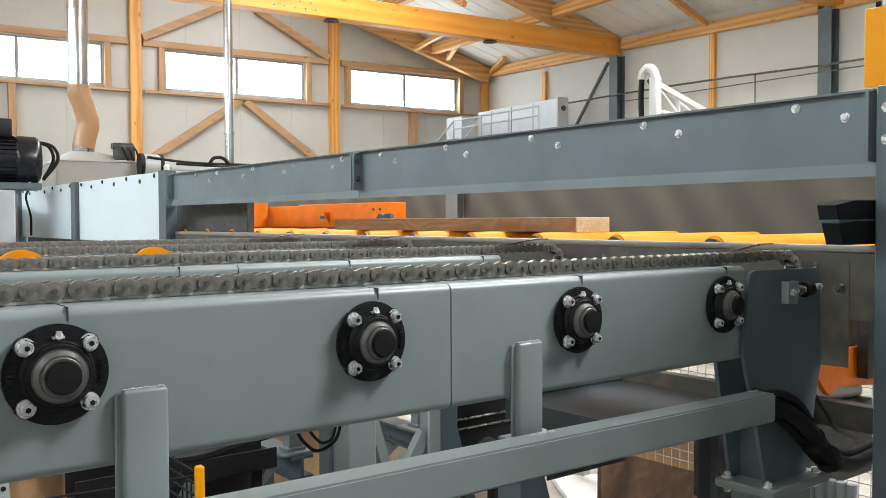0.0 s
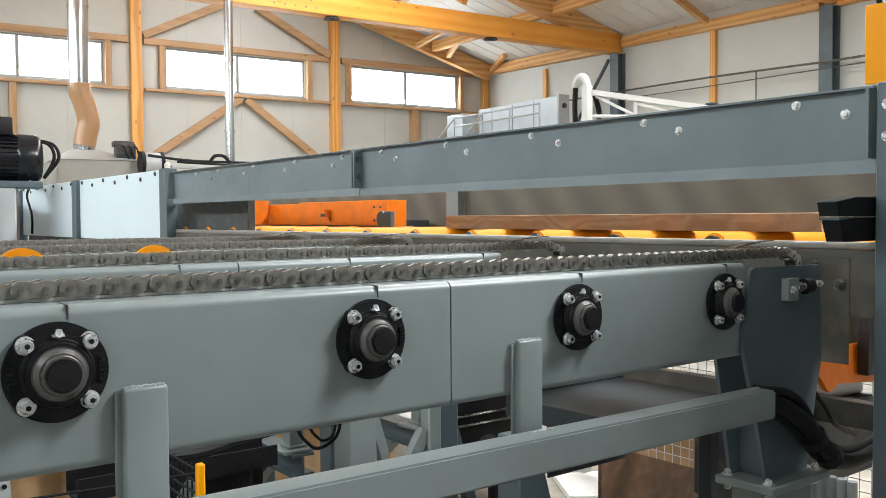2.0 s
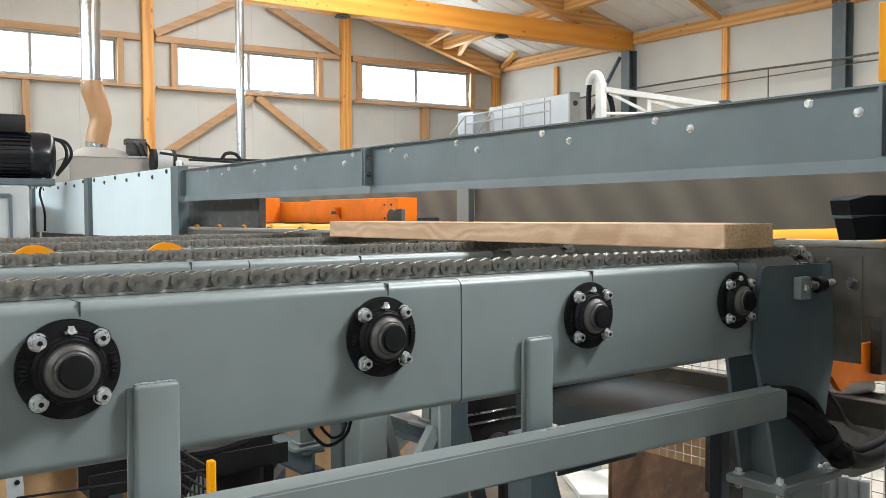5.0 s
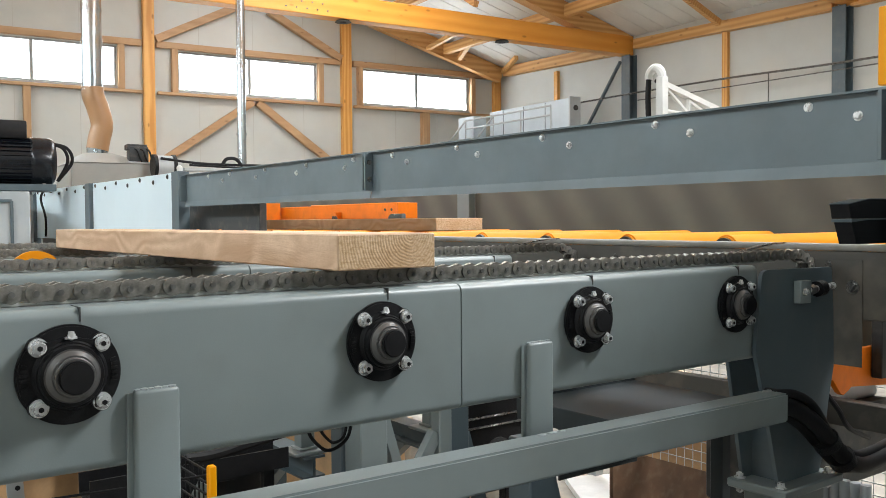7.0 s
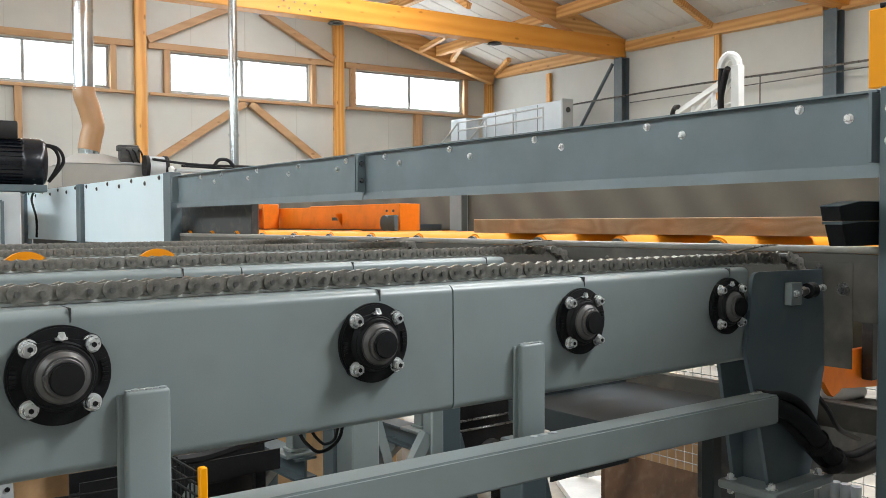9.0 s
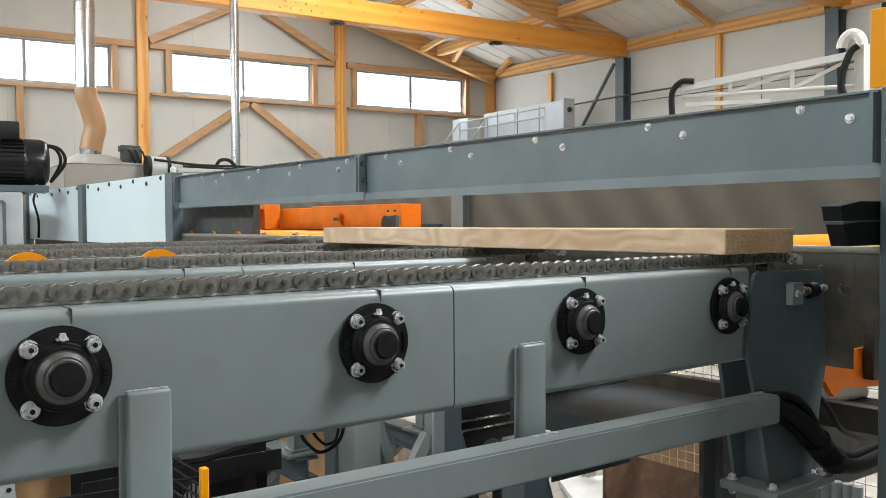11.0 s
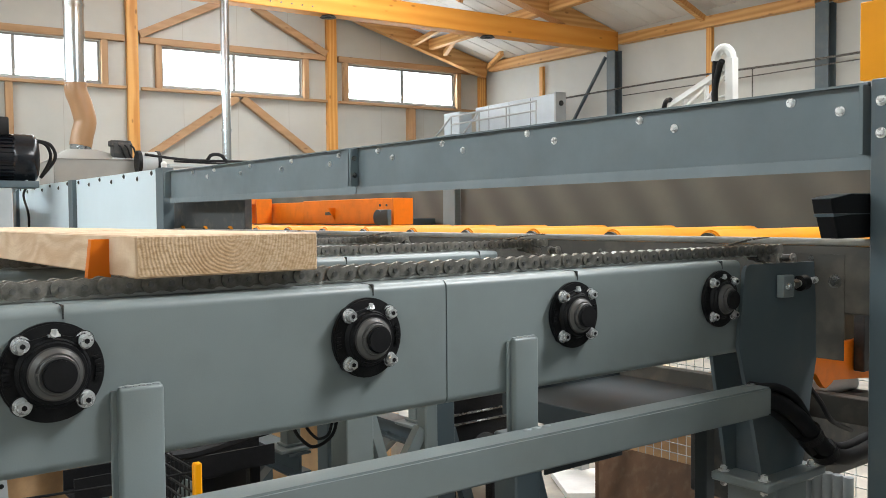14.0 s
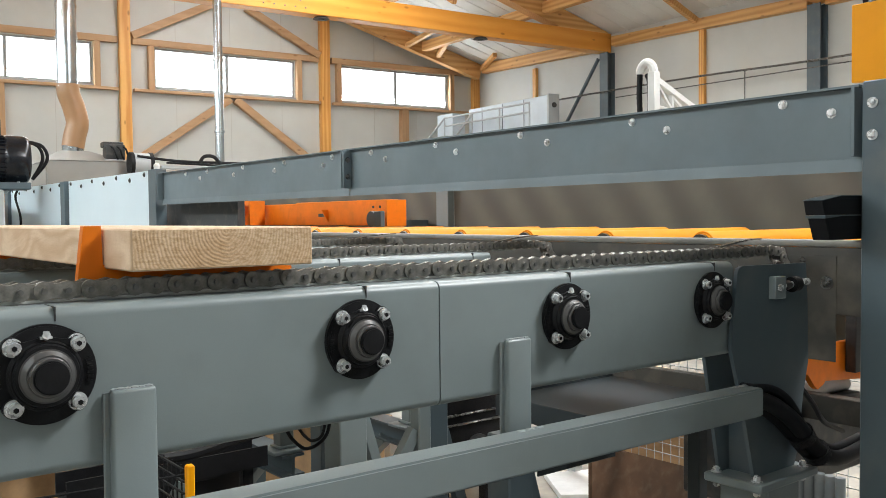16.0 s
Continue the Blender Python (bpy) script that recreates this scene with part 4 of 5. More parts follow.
def clamp_unit():
    ob = empty("pusher_unit", pose(2.95, 4.30, 1.40), "orange-painted steel pusher box over the rollers", "machine")
    part("rear_arm", B(0.02, 0.10, 1.15, 2.4, 0.0, 0.145, 0.004), ORANGE, ob)
    part("front_arm", B(0.0, 0.09, 0.05, 1.12, 0.0, 0.152, 0.004), ORANGE, ob)
    part("end_plate", B(-0.03, 0.11, 0.0, 0.014, -0.005, 0.150, 0.002), ORANGE, ob)
    part("end_plate", B(-0.02, 0.11, 0.03, 0.042, -0.005, 0.150, 0.002), ORANGE, ob)
    part("bracket", prism(bmesh.new(), [(0.0, 0.10), (-0.05, 0.10), (0.0, 0.02)], "y", 0.70, 0.71), ORANGE, ob)
    part("box_frame", B(-0.12, 0.0, 1.58, 1.60, 0.0, 0.175, 0.002), ORANGE, ob)
    part("box_frame", B(-0.12, 0.0, 1.98, 2.00, 0.0, 0.175, 0.002), ORANGE, ob)
    part("box_frame", B(-0.12, 0.0, 1.60, 1.98, 0.14, 0.175, 0.002), ORANGE, ob)
    bm = bmesh.new()
    for y, z in ((0.18, 0.11), (0.11, 0.11), (0.18, 0.03), (0.11, 0.03)):
        rod(bm, (0.0, y, z), (-0.005, y, z), 0.008, 10)
    part("screw_head", bm, DARK, ob)
    part("slot", B(-0.004, 0.001, 0.74, 0.82, 0.055, 0.075), DARK, ob)
    part("slide_rail", B(0.15, 0.5, 0.3, 2.2, -0.02, 0.03, 0.003), SLATE, ob)
    w = empty("feed_sensor", pose(2.86, 4.20, 1.393), "grey sensor block with a wheel on the roller table", "sensor")
    part("wheel", R((0.0, 0.03, 0.045), (-0.03, 0.03, 0.045), 0.045, seg=24), SLATE, w)
    part("block", B(-0.03, 0.0, -0.07, 0.0, 0.0, 0.09, 0.004), SLATE, w)
    return ob


CLAMP = clamp_unit()


# ---- timber on the move ----
def plank(name, w, l, h, material, label):
    bm = B(0, w, 0, l, 0, h, 0.0025)
    ob = part(name, bm, material, None, label, smooth=0)
    ob.data.materials.append(PINE_END)
    for f in ob.data.polygons:
        if abs(f.normal.y) > 0.9:
            f.material_index = 1
    return tagged(ob, category="plank", group="sawn planks")


PLANK_A = plank("plank", 0.200, 1.88, 0.061, PINE_RED, "reddish fresh-sawn pine plank with knots")
PLANK_B = plank("plank", 0.296, 1.94, 0.062, PINE, "wide pale fresh-sawn pine plank with growth rings")


def stop_hook():
    """An L-shaped lifting hook: upright towards -x, arm under the load."""
    ob = empty("lifting_hook", Matrix(), "orange-painted steel L-shaped lifting hook between the chains", "hook", "lifting hooks")
    o = [(-0.022, -0.006), (-0.012, 0.078), (0.014, 0.078), (0.016, 0.018), (0.34, 0.004), (0.345, -0.012), (0.30, -0.02), (-0.014, -0.02)]
    part("hook_plate", prism(bmesh.new(), o, "y", -0.008, 0.008), ORANGE, ob)
    part("hook_stem", B(0.10, 0.16, -0.008, 0.008, -0.10, -0.02, 0.002), ORANGE, ob)
    return ob


HOOKS = [stop_hook()]
HOOKS.append(copy_thing(HOOKS[0], Matrix()))
HOOKS.append(copy_thing(HOOKS[0], Matrix()))


def disc(x, y):
    ob = empty("guide_disc", pose(x, y, 1.299), "orange guide disc between the chains", "disc", "guide discs")
    bm = R((0, -0.006, 0), (0, 0.006, 0), 0.071, seg=40)
    part("disc_plate", bm, AMBER, ob)
    part("disc_shaft", R((0, -0.2, 0), (0, 0.2, 0), 0.012, seg=12), STEEL, ob)


disc(0.585, 2.55)
disc(0.935, 2.55)


# ---- swinging cable boom beyond the guard ----
def cable_boom():
    ob = empty("cable_boom", pose(4.6, 3.74, 0), "white steel cable boom with a hooked head and black hoses", "machine")
    part("column", B(-0.029, 0.029, -0.029, 0.029, 1.86, 2.36, 0.005), WHITE, ob)
    part("foot", B(-0.05, 0.05, -0.20, 0.10, 1.82, 1.86, 0.005), WHITE, ob)
    rail = empty("boom_rail", Matrix(), "slate-grey steel track on posts carrying the cable boom", "rail")
    part("track", B(4.55, 4.65, 1.3, 5.3, 1.74, 1.8195, 0.004), SLATE, rail)
    for y in (1.4, 5.2):
        part("track_post", B(4.56, 4.64, y - 0.04, y + 0.04, 0, 1.74, 0.004), SLATE, rail)
    t = bmesh.new()
    o = []
    for k in range(13):
        a = math.pi * k / 12
        o.append((0.0, 0.055 - 0.055 * math.cos(a), 2.355 + 0.068 * math.sin(a)))
    tube(t, o, 0.028, 8, steps=2)
    part("hook_arch", t, WHITE, ob)
    t = tube(bmesh.new(), [(0, 0.110, 2.36), (0, 0.116, 2.22), (0, 0.105, 2.05), (0, 0.08, 1.92), (0.0, 0.05, 1.86)], 0.018, 10, 0.06)
    part("hose", t, RUBBER, ob, "black corrugated hose")
    t = bmesh.new()
    for dy in (-0.09, -0.13, -0.17):
        tube(t, [(0, dy + 0.03, 1.86), (0, dy + 0.01, 1.93), (0, dy - 0.02, 1.93), (0, dy - 0.04, 1.86)], 0.012, 8)
    part("hose_loop", t, RUBBER, ob)
    # the truss points along its own +x from the head
    tr = empty("truss", pose(0, 0, 2.145))
    tr.parent = ob
    bm = bmesh.new()
    bar(bm, (0.03, 0, 0.165), (0.92, 0, 0.045), 0.045, 0.036)
    part("top_chord", bm, WHITE, tr)
    part("bottom_chord", R((0.03, 0, 0.0), (0.92, 0, 0.0), 0.012, seg=12), WHITE, tr)
    part("post", bar(bmesh.new(), (0.34, 0, 0.0), (0.34, 0, 0.11), 0.022, 0.022, (1, 0, 0)), WHITE, tr)
    part("post", bar(bmesh.new(), (0.66, 0, 0.0), (0.66, 0, 0.07), 0.022, 0.02, (1, 0, 0)), WHITE, tr)
    part("diagonal", bar(bmesh.new(), (0.06, 0, 0.14), (0.33, 0, 0.01), 0.018, 0.018), WHITE, tr)
    part("diagonal", bar(bmesh.new(), (0.35, 0, 0.09), (0.65, 0, 0.01), 0.018, 0.018), WHITE, tr)
    t = tube(bmesh.new(), [(0.85, 0.03, 0.08), (0.92, 0.03, 0.08), (0.97, 0.03, 0.02), (0.97, 0.03, -0.10)], 0.017, 10)
    part("end_hose", t, RUBBER, tr, "black hose at the joint")
    t = tube(bmesh.new(), [(0.02, 0.05, 0.20), (0.06, 0.05, 0.16), (0.10, 0.06, 0.0), (0.04, 0.05, -0.15)], 0.018, 10, 0.06)
    part("loop_hose", t, RUBBER, tr, "black corrugated hose")
    part("lower_link", bar(bmesh.new(), (0.90, 0, -0.045), (0.45, 0, -0.052), 0.03, 0.022), WHITE, tr)
    return ob, tr


BOOM, TRUSS = cable_boom()


# ---- sawdust extraction and machines behind ----
EX = HM @ Matrix.Translation((0.054, 0.065, 1.443)) @ Matrix.Diagonal((1.35, 1.35, 1.35, 1)) @ Matrix.Translation((-0.054, -0.065, -1.443))


def extraction():
    ob = empty("extraction_hood", EX, "pale grey sheet-metal extraction hood with a brown hose and silver duct", "machine")
    bm = prism(bmesh.new(), [(1.262, 1.55), (1.925, 1.55), (1.925, 1.952), (1.262, 1.952)], "y", 7.9, 8.7)
    bmesh.ops.bevel(bm, geom=bm.edges[:], offset=0.01, segments=2, affect="EDGES")
    part("hood_box", bm, HOODS, ob)
    bm = bmesh.new()
    lo = [bm.verts.new(p) for p in ((1.262, 7.9, 1.952), (1.925, 7.9, 1.952), (1.925, 8.7, 1.952), (1.262, 8.7, 1.952))]
    hi = [bm.verts.new(p) for p in ((1.43, 8.2, 2.055), (1.655, 8.2, 2.055), (1.655, 8.42, 2.055), (1.43, 8.42, 2.055))]
    for i in range(4):
        bm.faces.new((lo[i], lo[(i + 1) % 4], hi[(i + 1) % 4], hi[i]))
    bm.faces.new(hi)
    part("hood_cone", bm, HOODS, ob)
    part("collar", R((1.547, 8.3, 2.05), (1.547, 8.3, 2.105), 0.090, seg=28), TUBE, ob)
    t = tube(bmesh.new(), [(1.547, 8.3, 2.09), (1.565, 8.3, 2.19), (1.590, 8.3, 2.31), (1.560, 8.3, 2.45), (1.522, 8.3, 2.56), (1.517, 8.3, 2.64)], 0.094, 24, 0.012)
    part("flexible_hose", t, HOSE, ob, "brown flexible hose with an S-bend")
    bm = R((1.515, 8.3, 2.60), (1.515, 8.3, 3.75), 0.086, seg=32)
    for z in (2.615, 3.05, 3.32):
        rod(bm, (1.515, 8.3, z - 0.01), (1.515, 8.3, z + 0.01), 0.092, 32)
    part("duct", bm, TUBE, ob, "silver spiral duct")
    part("stand", B(1.3, 1.95, 8.0, 8.6, 0.374, 1.55, 0.004), PALE, ob)
    # small geared motor on the hood
    m = empty("geared_motor", EX @ pose(1.845, 8.0, 1.972), "small dark geared motor with a silver flange", "motor")
    part("motor_foot", B(-0.11, 0.07, -0.07, 0.07, -0.021, -0.0005, 0.002), PALE, m)
    part("motor_body", B(-0.10, 0.06, -0.07, 0.07, 0.0, 0.13, 0.012, 2), DARK, m)
    part("terminal_box", B(-0.12, 0.05, -0.06, 0.05, 0.10, 0.15, 0.006), DARK, m)
    t = bmesh.new()
    for k in range(3):
        tube(t, [(-0.06 + 0.05 * k, -0.06, 0.11), (-0.04 + 0.05 * k, -0.09, 0.09), (-0.02 + 0.05 * k, -0.085, 0.03), (0.0 + 0.05 * k, -0.07, 0.0)], 0.008, 8)
    part("cable", t, RUBBER, m)
    f = empty("fan_housing", EX @ pose(2.00, 7.78, 1.907), "silver flanged fan housing", "fan")
    part("fan_flange", R((-0.10, 0, 0.02), (-0.07, 0, 0.02), 0.10, seg=28), IRON, f)
    part("fan_drum", R((-0.07, 0, 0.02), (0.06, 0, 0.02), 0.092, seg=28), PALE, f)
    part("fan_flange", R((0.06, 0, 0.02), (0.09, 0, 0.02), 0.10, seg=28), IRON, f)
    part("fan_foot", B(-0.06, 0.05, -0.06, 0.06, -1.526, -0.05, 0.004), PALE, f)
    # large black motor
    m = empty("electric_motor", EX @ pose(0.825, 7.0, 1.885), "large black ribbed electric motor on a grey bracket", "motor")
    bm = R((-0.42, 0, 0), (0.14, 0, 0), 0.160, seg=36)
    body = part("motor_body", bm, MOTOR, m)
    for k in range(30):
        a = 2 * math.pi * k / 30
        part("cooling_rib", bar(bmesh.new(), (-0.36, 0.163 * math.cos(a), 0.163 * math.sin(a)), (0.02, 0.163 * math.cos(a), 0.163 * math.sin(a)), 0.006, 0.018, (0, math.cos(a), math.sin(a))), MOTOR, body)
    bm = R((0.0, 0, 0), (0.19, 0, 0), 0.176, seg=36, r2=0.172)
    bmesh.ops.bevel(bm, geom=[e for e in bm.edges if len(e.link_faces) == 2 and e.calc_face_angle(0) > 1.0], offset=0.05, segments=5, affect="EDGES", profile=0.5)
    part("fan_cowl", bm, MOTOR, m)
    part("terminal_box", B(-0.30, 0.0, -0.10, 0.08, 0.155, 0.285, 0.012, 2), IRON, m)
    t = bmesh.new()
    for k in range(2):
        tube(t, [(0.14 + 0.03 * k, -0.05, 0.13), (0.24 + 0.03 * k, -0.05, 0.10), (0.27 + 0.03 * k, -0.05, 0.0), (0.2, -0.05, -0.14)], 0.012, 8)
    part("cable", t, RUBBER, m)
    part("mount", B(-0.40, 0.18, -0.14, 0.14, -0.215, -0.165, 0.005), SLATE, m)
    for x in (-0.33, 0.10):
        part("mount_bolt", hexbolt(bmesh.new(), (x, -0.12, -0.185), (0, 0, 1), 0.014, 0.02), PLATED, m)
    s = empty("machine_body", EX @ pose(0.55, 7.6, 0), "pale grey machine body with a framed door", "machine")
    part("body", B(-0.8, 0.28, -0.75, 0.5, 0.374, 1.668, 0.01), PALE, s)
    part("door_frame", bar(bar(bar(bmesh.new(), (-0.12, -0.76, 1.1), (-0.12, -0.76, 1.60), 0.02, 0.02, (0, 1, 0)), (-0.12, -0.76, 1.6), (0.16, -0.76, 1.6), 0.02, 0.02), (0.16, -0.76, 1.1), (0.16, -0.76, 1.60), 0.02, 0.02, (0, 1, 0)), SLATE, s)
    part("strut", bar(bmesh.new(), (0.30, -0.5, 1.66), (0.52, -0.1, 1.86), 0.05, 0.03), PALE, s)
    # thin standpipe
    p = empty("standpipe", EX, "thin galvanised standpipe with clamp rings", "pipe")
    bm = R((3.11, 9.0, 0.374), (3.11, 9.0, 4.6), 0.046, seg=24)
    part("pipe", bm, TUBE, p)
    for z in (2.36, 3.10):
        part("clamp_ring", R((3.11, 9.0, z - 0.012), (3.11, 9.0, z + 0.012), 0.056, seg=24), TUBE, p)
    t = bmesh.new()
    tube(t, [(1.95, 7.7, 1.99), (2.3, 7.7, 1.955), (2.8, 7.7, 1.95), (3.6, 7.7, 1.95), (4.4, 7.7, 1.95)], 0.012, 8)
    tube(t, [(2.2, 7.72, 1.94), (2.9, 7.72, 1.925), (4.4, 7.72, 1.925)], 0.010, 8)
    tube(t, [(2.48, 7.68, 1.95), (2.52, 7.68, 2.0), (2.60, 7.68, 2.0), (2.66, 7.68, 1.94)], 0.016, 8)
    tagged(part("tray_cable", t, RUBBER, None, "black cables strung along a tray", EX), category="cable")
    tagged(part("cable_tray", B(2.13, 4.5, 7.62, 7.80, 1.885, 1.91, 0.003), PALE, None, "pale steel cable tray behind the guard", EX), category="tray")


extraction()


def far_unit():
    ob = empty("packaged_unit", HM, "pale blue-grey enclosure on a raised platform with rails", "machine")
    part("enclosure", B(10.8, 11.02, 12.88, 15.5, 3.15, 3.74, 0.01), ENCLOSURE, ob)
    for v in (13.6, 14.3, 15.0):
        part("seam", B(10.792, 10.799, v - 0.006, v + 0.006, 3.16, 3.72), SLATE, ob)
    part("end_panel", B(10.78, 11.04, 12.83, 12.878, 3.14, 3.76, 0.006), PALE, ob)
    part("side_box", B(10.45, 10.78, 15.6, 16.2, 3.06, 3.66, 0.01), ENCLOSURE, ob)
    part("vent", R((10.91, 12.83, 3.55), (10.91, 12.81, 3.55), 0.05, seg=18), DARK, ob)
    part("platform", B(10.0, 11.7, 12.4, 16.4, 2.95, 3.05, 0.01), SLATE, ob)
    for v in (12.6, 14.2, 16.2):
        part("platform_leg", B(10.1, 10.22, v - 0.06, v + 0.06, 0, 2.95, 0.004), SLATE, ob)
    r = empty("platform_railing", HM, "pale tubular steel platform railing", "railing")
    for z in (3.50, 3.33):
        part("rail", R((10.05, 12.5, z), (10.05, 15.3, z), 0.018, seg=10), PALE, r)
    for v in (12.5, 13.4, 14.3, 15.3):
        part("baluster", R((10.05, v, 3.05), (10.05, v, 3.50), 0.016, seg=10), PALE, r)
    part("stair_rail", R((10.05, 15.3, 3.50), (10.05, 16.3, 2.9), 0.018, seg=10), PALE, r)
    part("stair_rail", R((10.05, 14.3, 3.50), (10.05, 15.0, 3.0), 0.018, seg=10), PALE, r)
    y = empty("crane_panel", Matrix(), "bright yellow-orange steel panel hanging on a hook block", "panel")
    part("panel", B(3.99, 4.03, 1.30, 2.036, 2.035, 2.385, 0.004), YELLOW, y)
    part("shackle", R((4.01, 1.95, 2.38), (4.01, 1.95, 2.46), 0.02, seg=12), STEEL, y)
    part("shackle", R((4.01, 1.99, 2.40), (4.01, 1.88, 2.40), 0.014, seg=12), IRON, y)
    part("hanger", R((4.01, 1.7, 2.38), (4.01, 1.7, 6.93), 0.01, seg=8), STEEL, y)


far_unit()


# ---- under the conveyor ----
def underworks():
    # chute sheet
    ob = empty("chute", Matrix(), "dark grey sloping sheet-metal chute under the conveyor", "chute")
    part("chute_sheet", B(1.655, 2.135, 1.49, 1.84, 0.938, 0.950, 0.002), CHUTE, ob)
    part("chute_edge", B(1.655, 2.135, 1.84, 1.848, 0.90, 0.997, 0.002), CHUTE, ob)
    part("chute_edge", B(1.647, 1.655, 1.49, 1.84, 0.90, 0.956, 0.002), CHUTE, ob)
    part("chute_skirt", B(1.80, 2.135, 1.83, 1.836, 0.70, 0.90, 0.002), CHUTE, ob)
    part("chute_leg", B(2.09, 2.13, 1.495, 1.535, 0, 0.938, 0.003), CHUTE, ob)
    # cross frames
    for x in (0.30, 1.245, 1.70):
        ob = empty("steel_trestle", pose(x, 0, 0), "grey I-section cross frame on posts under the conveyor", "trestle", "steel trestles")
        bm = bmesh.new()
        box(bm, -0.035, 0.035, 2.25, 4.3, 0.768, 0.775)
        box(bm, -0.035, 0.035, 2.25, 4.3, 0.712, 0.719)
        box(bm, -0.004, 0.004, 2.25, 4.3, 0.719, 0.768)
        part("cross_beam", bm, SLATE, ob)
        part("end_pad", B(-0.055, 0.045, 2.26, 2.36, 0.776, 0.786, 0.002), GREY, ob)
        for y in (2.85, 3.45, 4.2):
            part("leg", B(-0.04, 0.04, y - 0.04, y + 0.04, 0, 0.712, 0.004), SLATE, ob)
        for y in (2.285, 3.15, 4.05):
            part("seat_block", B(-0.022, 0.022, y, y + 0.045, 0.787, 1.10, 0.003), GREY, ob)
            part("seat_foot", B(-0.03, 0.03, y - 0.006, y + 0.051, 0.787, 0.795, 0.002), GREY, ob)
        part("knee_brace", bar(bmesh.new(), (0, 2.84, 0.40), (0, 2.45, 0.712), 0.035, 0.035), GREY, ob)
    for x, y, w, mt, right, left in ((1.324, 1.75, 0.019, GREY, 0, 1), (1.388, 1.80, 0.035, SLATE, 1, 0), (1.375, 2.18, 0.045, GREY, 1, 0), (1.325, 1.43, 0.036, SLATE, 1, 0)):
        ob = empty("steel_stand", pose(x, y, 0), "steel stand leg with a diagonal brace under the conveyor", "stand", "steel stands")
        part("leg_tube", B(-w, w, -w, w, 0, 1.10 if y != 1.43 else 0.98, 0.004), mt, ob)
        if right:
            part("brace", bar(bmesh.new(), (w + 0.005, 0.0, 0.90), (w + 0.11, 0.0, 0.55), 0.024, 0.03), mt, ob)
        if left:
            part("brace", bar(bmesh.new(), (-w, 0.0, 0.93), (-w - 0.10, 0.0, 0.78), 0.024, 0.03), mt, ob)
        part("foot_plate", B(-0.07, 0.07, -0.07, 0.07, 0, 0.012, 0.003), mt, ob)
    # black tub and the equipment shelf beside it
    ob = empty("black_tub", pose(1.06, 2.62, 0), "round black plastic tub with a thick rim", "tub")
    bm = bmesh.new()
    prof = [(0.15, 0.0), (0.20, 0.70), (0.215, 0.705), (0.215, 0.735), (0.185, 0.735), (0.18, 0.70), (0.14, 0.03)]
    rings = [[bm.verts.new((r * math.cos(2 * math.pi * k / 32), r * math.sin(2 * math.pi * k / 32), z)) for k in range(32)] for r, z in prof]
    for p, q in zip(rings, rings[1:]):
        for k in range(32):
            bm.faces.new((p[k], p[(k + 1) % 32], q[(k + 1) % 32], q[k]))
    bm.faces.new(rings[0][::-1])
    bm.faces.new(rings[-1])
    part("tub_body", bm, RUBBER, ob)
    ob = empty("cable_shelf", Matrix(), "black steel cable channel on legs under the conveyor", "shelf")
    bm = bmesh.new()
    box(bm, 0.62, 1.14, 2.20, 2.30, 0.775, 0.782)
    box(bm, 0.62, 1.14, 2.20, 2.205, 0.782, 0.83)
    box(bm, 0.62, 1.14, 2.295, 2.30, 0.782, 0.83)
    part("channel", bm, IRON, ob)
    for x in (0.66, 1.10):
        part("leg", B(x - 0.015, x + 0.015, 2.235, 2.265, 0, 0.775, 0.003), IRON, ob)
    part("strut", bar(bmesh.new(), (0.90, 2.19, 0.775), (0.76, 2.19, 0.55), 0.02, 0.035), GREY, ob)
    # pale drilled strap and boards glimpsed below the beam
    ob = empty("drilled_strap", Matrix(), "pale drilled steel strap on a stand", "strap")
    part("strap", bar(bmesh.new(), (0.402, 1.90, 0.95), (0.455, 1.90, 0.0), 0.006, 0.030, (1, 0, 0)), PALE, ob)
    part("hole", R((0.407, 1.8965, 0.930), (0.407, 1.895, 0.930), 0.005, seg=10), IRON, ob)
    ob = empty("gear_unit", pose(2.10, 2.45, 0), "dark gear unit with steel side rails on a stand", "machine")
    part("housing", B(-0.14, 0.13, 0.0, 0.22, 0.50, 0.80, 0.012, 2), IRON, ob)
    part("side_rail", B(-0.15, 0.14, -0.014, -0.001, 0.738, 0.745, 0.002), STEEL, ob)
    part("side_rail", B(-0.15, 0.14, -0.014, -0.001, 0.704, 0.710, 0.002), STEEL, ob)
    part("cover", R((0.0, -0.012, 0.60), (0.0, -0.001, 0.60), 0.06, seg=24), DARK, ob)
    for x in (-0.11, 0.10):
        part("leg", B(x - 0.02, x + 0.02, 0.05, 0.09, 0.0, 0.50, 0.003), IRON, ob)
    # white blocks added for brightly lit floor patches, and a stack of sawn boards
    for o, z in (([(3.45, 3.47), (3.69, 3.35), (3.37, 3.04), (3.24, 3.14)], 0.03), ([(4.10, 3.42), (4.36, 3.36), (4.30, 3.16), (4.12, 3.22)], 0.20), ([(2.55, 4.05), (2.95, 4.10), (2.90, 3.72), (2.58, 3.70)], 0.30)):
        tagged(part("lit_floor_block", prism(bmesh.new(), o, "z", 0.0, z), LIT_FLOOR, None, "added white block standing in for a brightly lit patch of floor"), category="packing", group="packing blocks")
    for k in range(4):
        for j in range(2):
            ob = part("sawn_board", B(-0.5, 0.5, -0.13, 0.13, 0, 0.092, 0.004), PINE_OFF, None, "pale sawn board in a stack on the floor", pose(4.62 + 0.27 * j, 3.52 + 0.01 * k, 0.094 * k, 0, 0, 78 + k))
            tagged(ob, category="board", group="stacked boards")
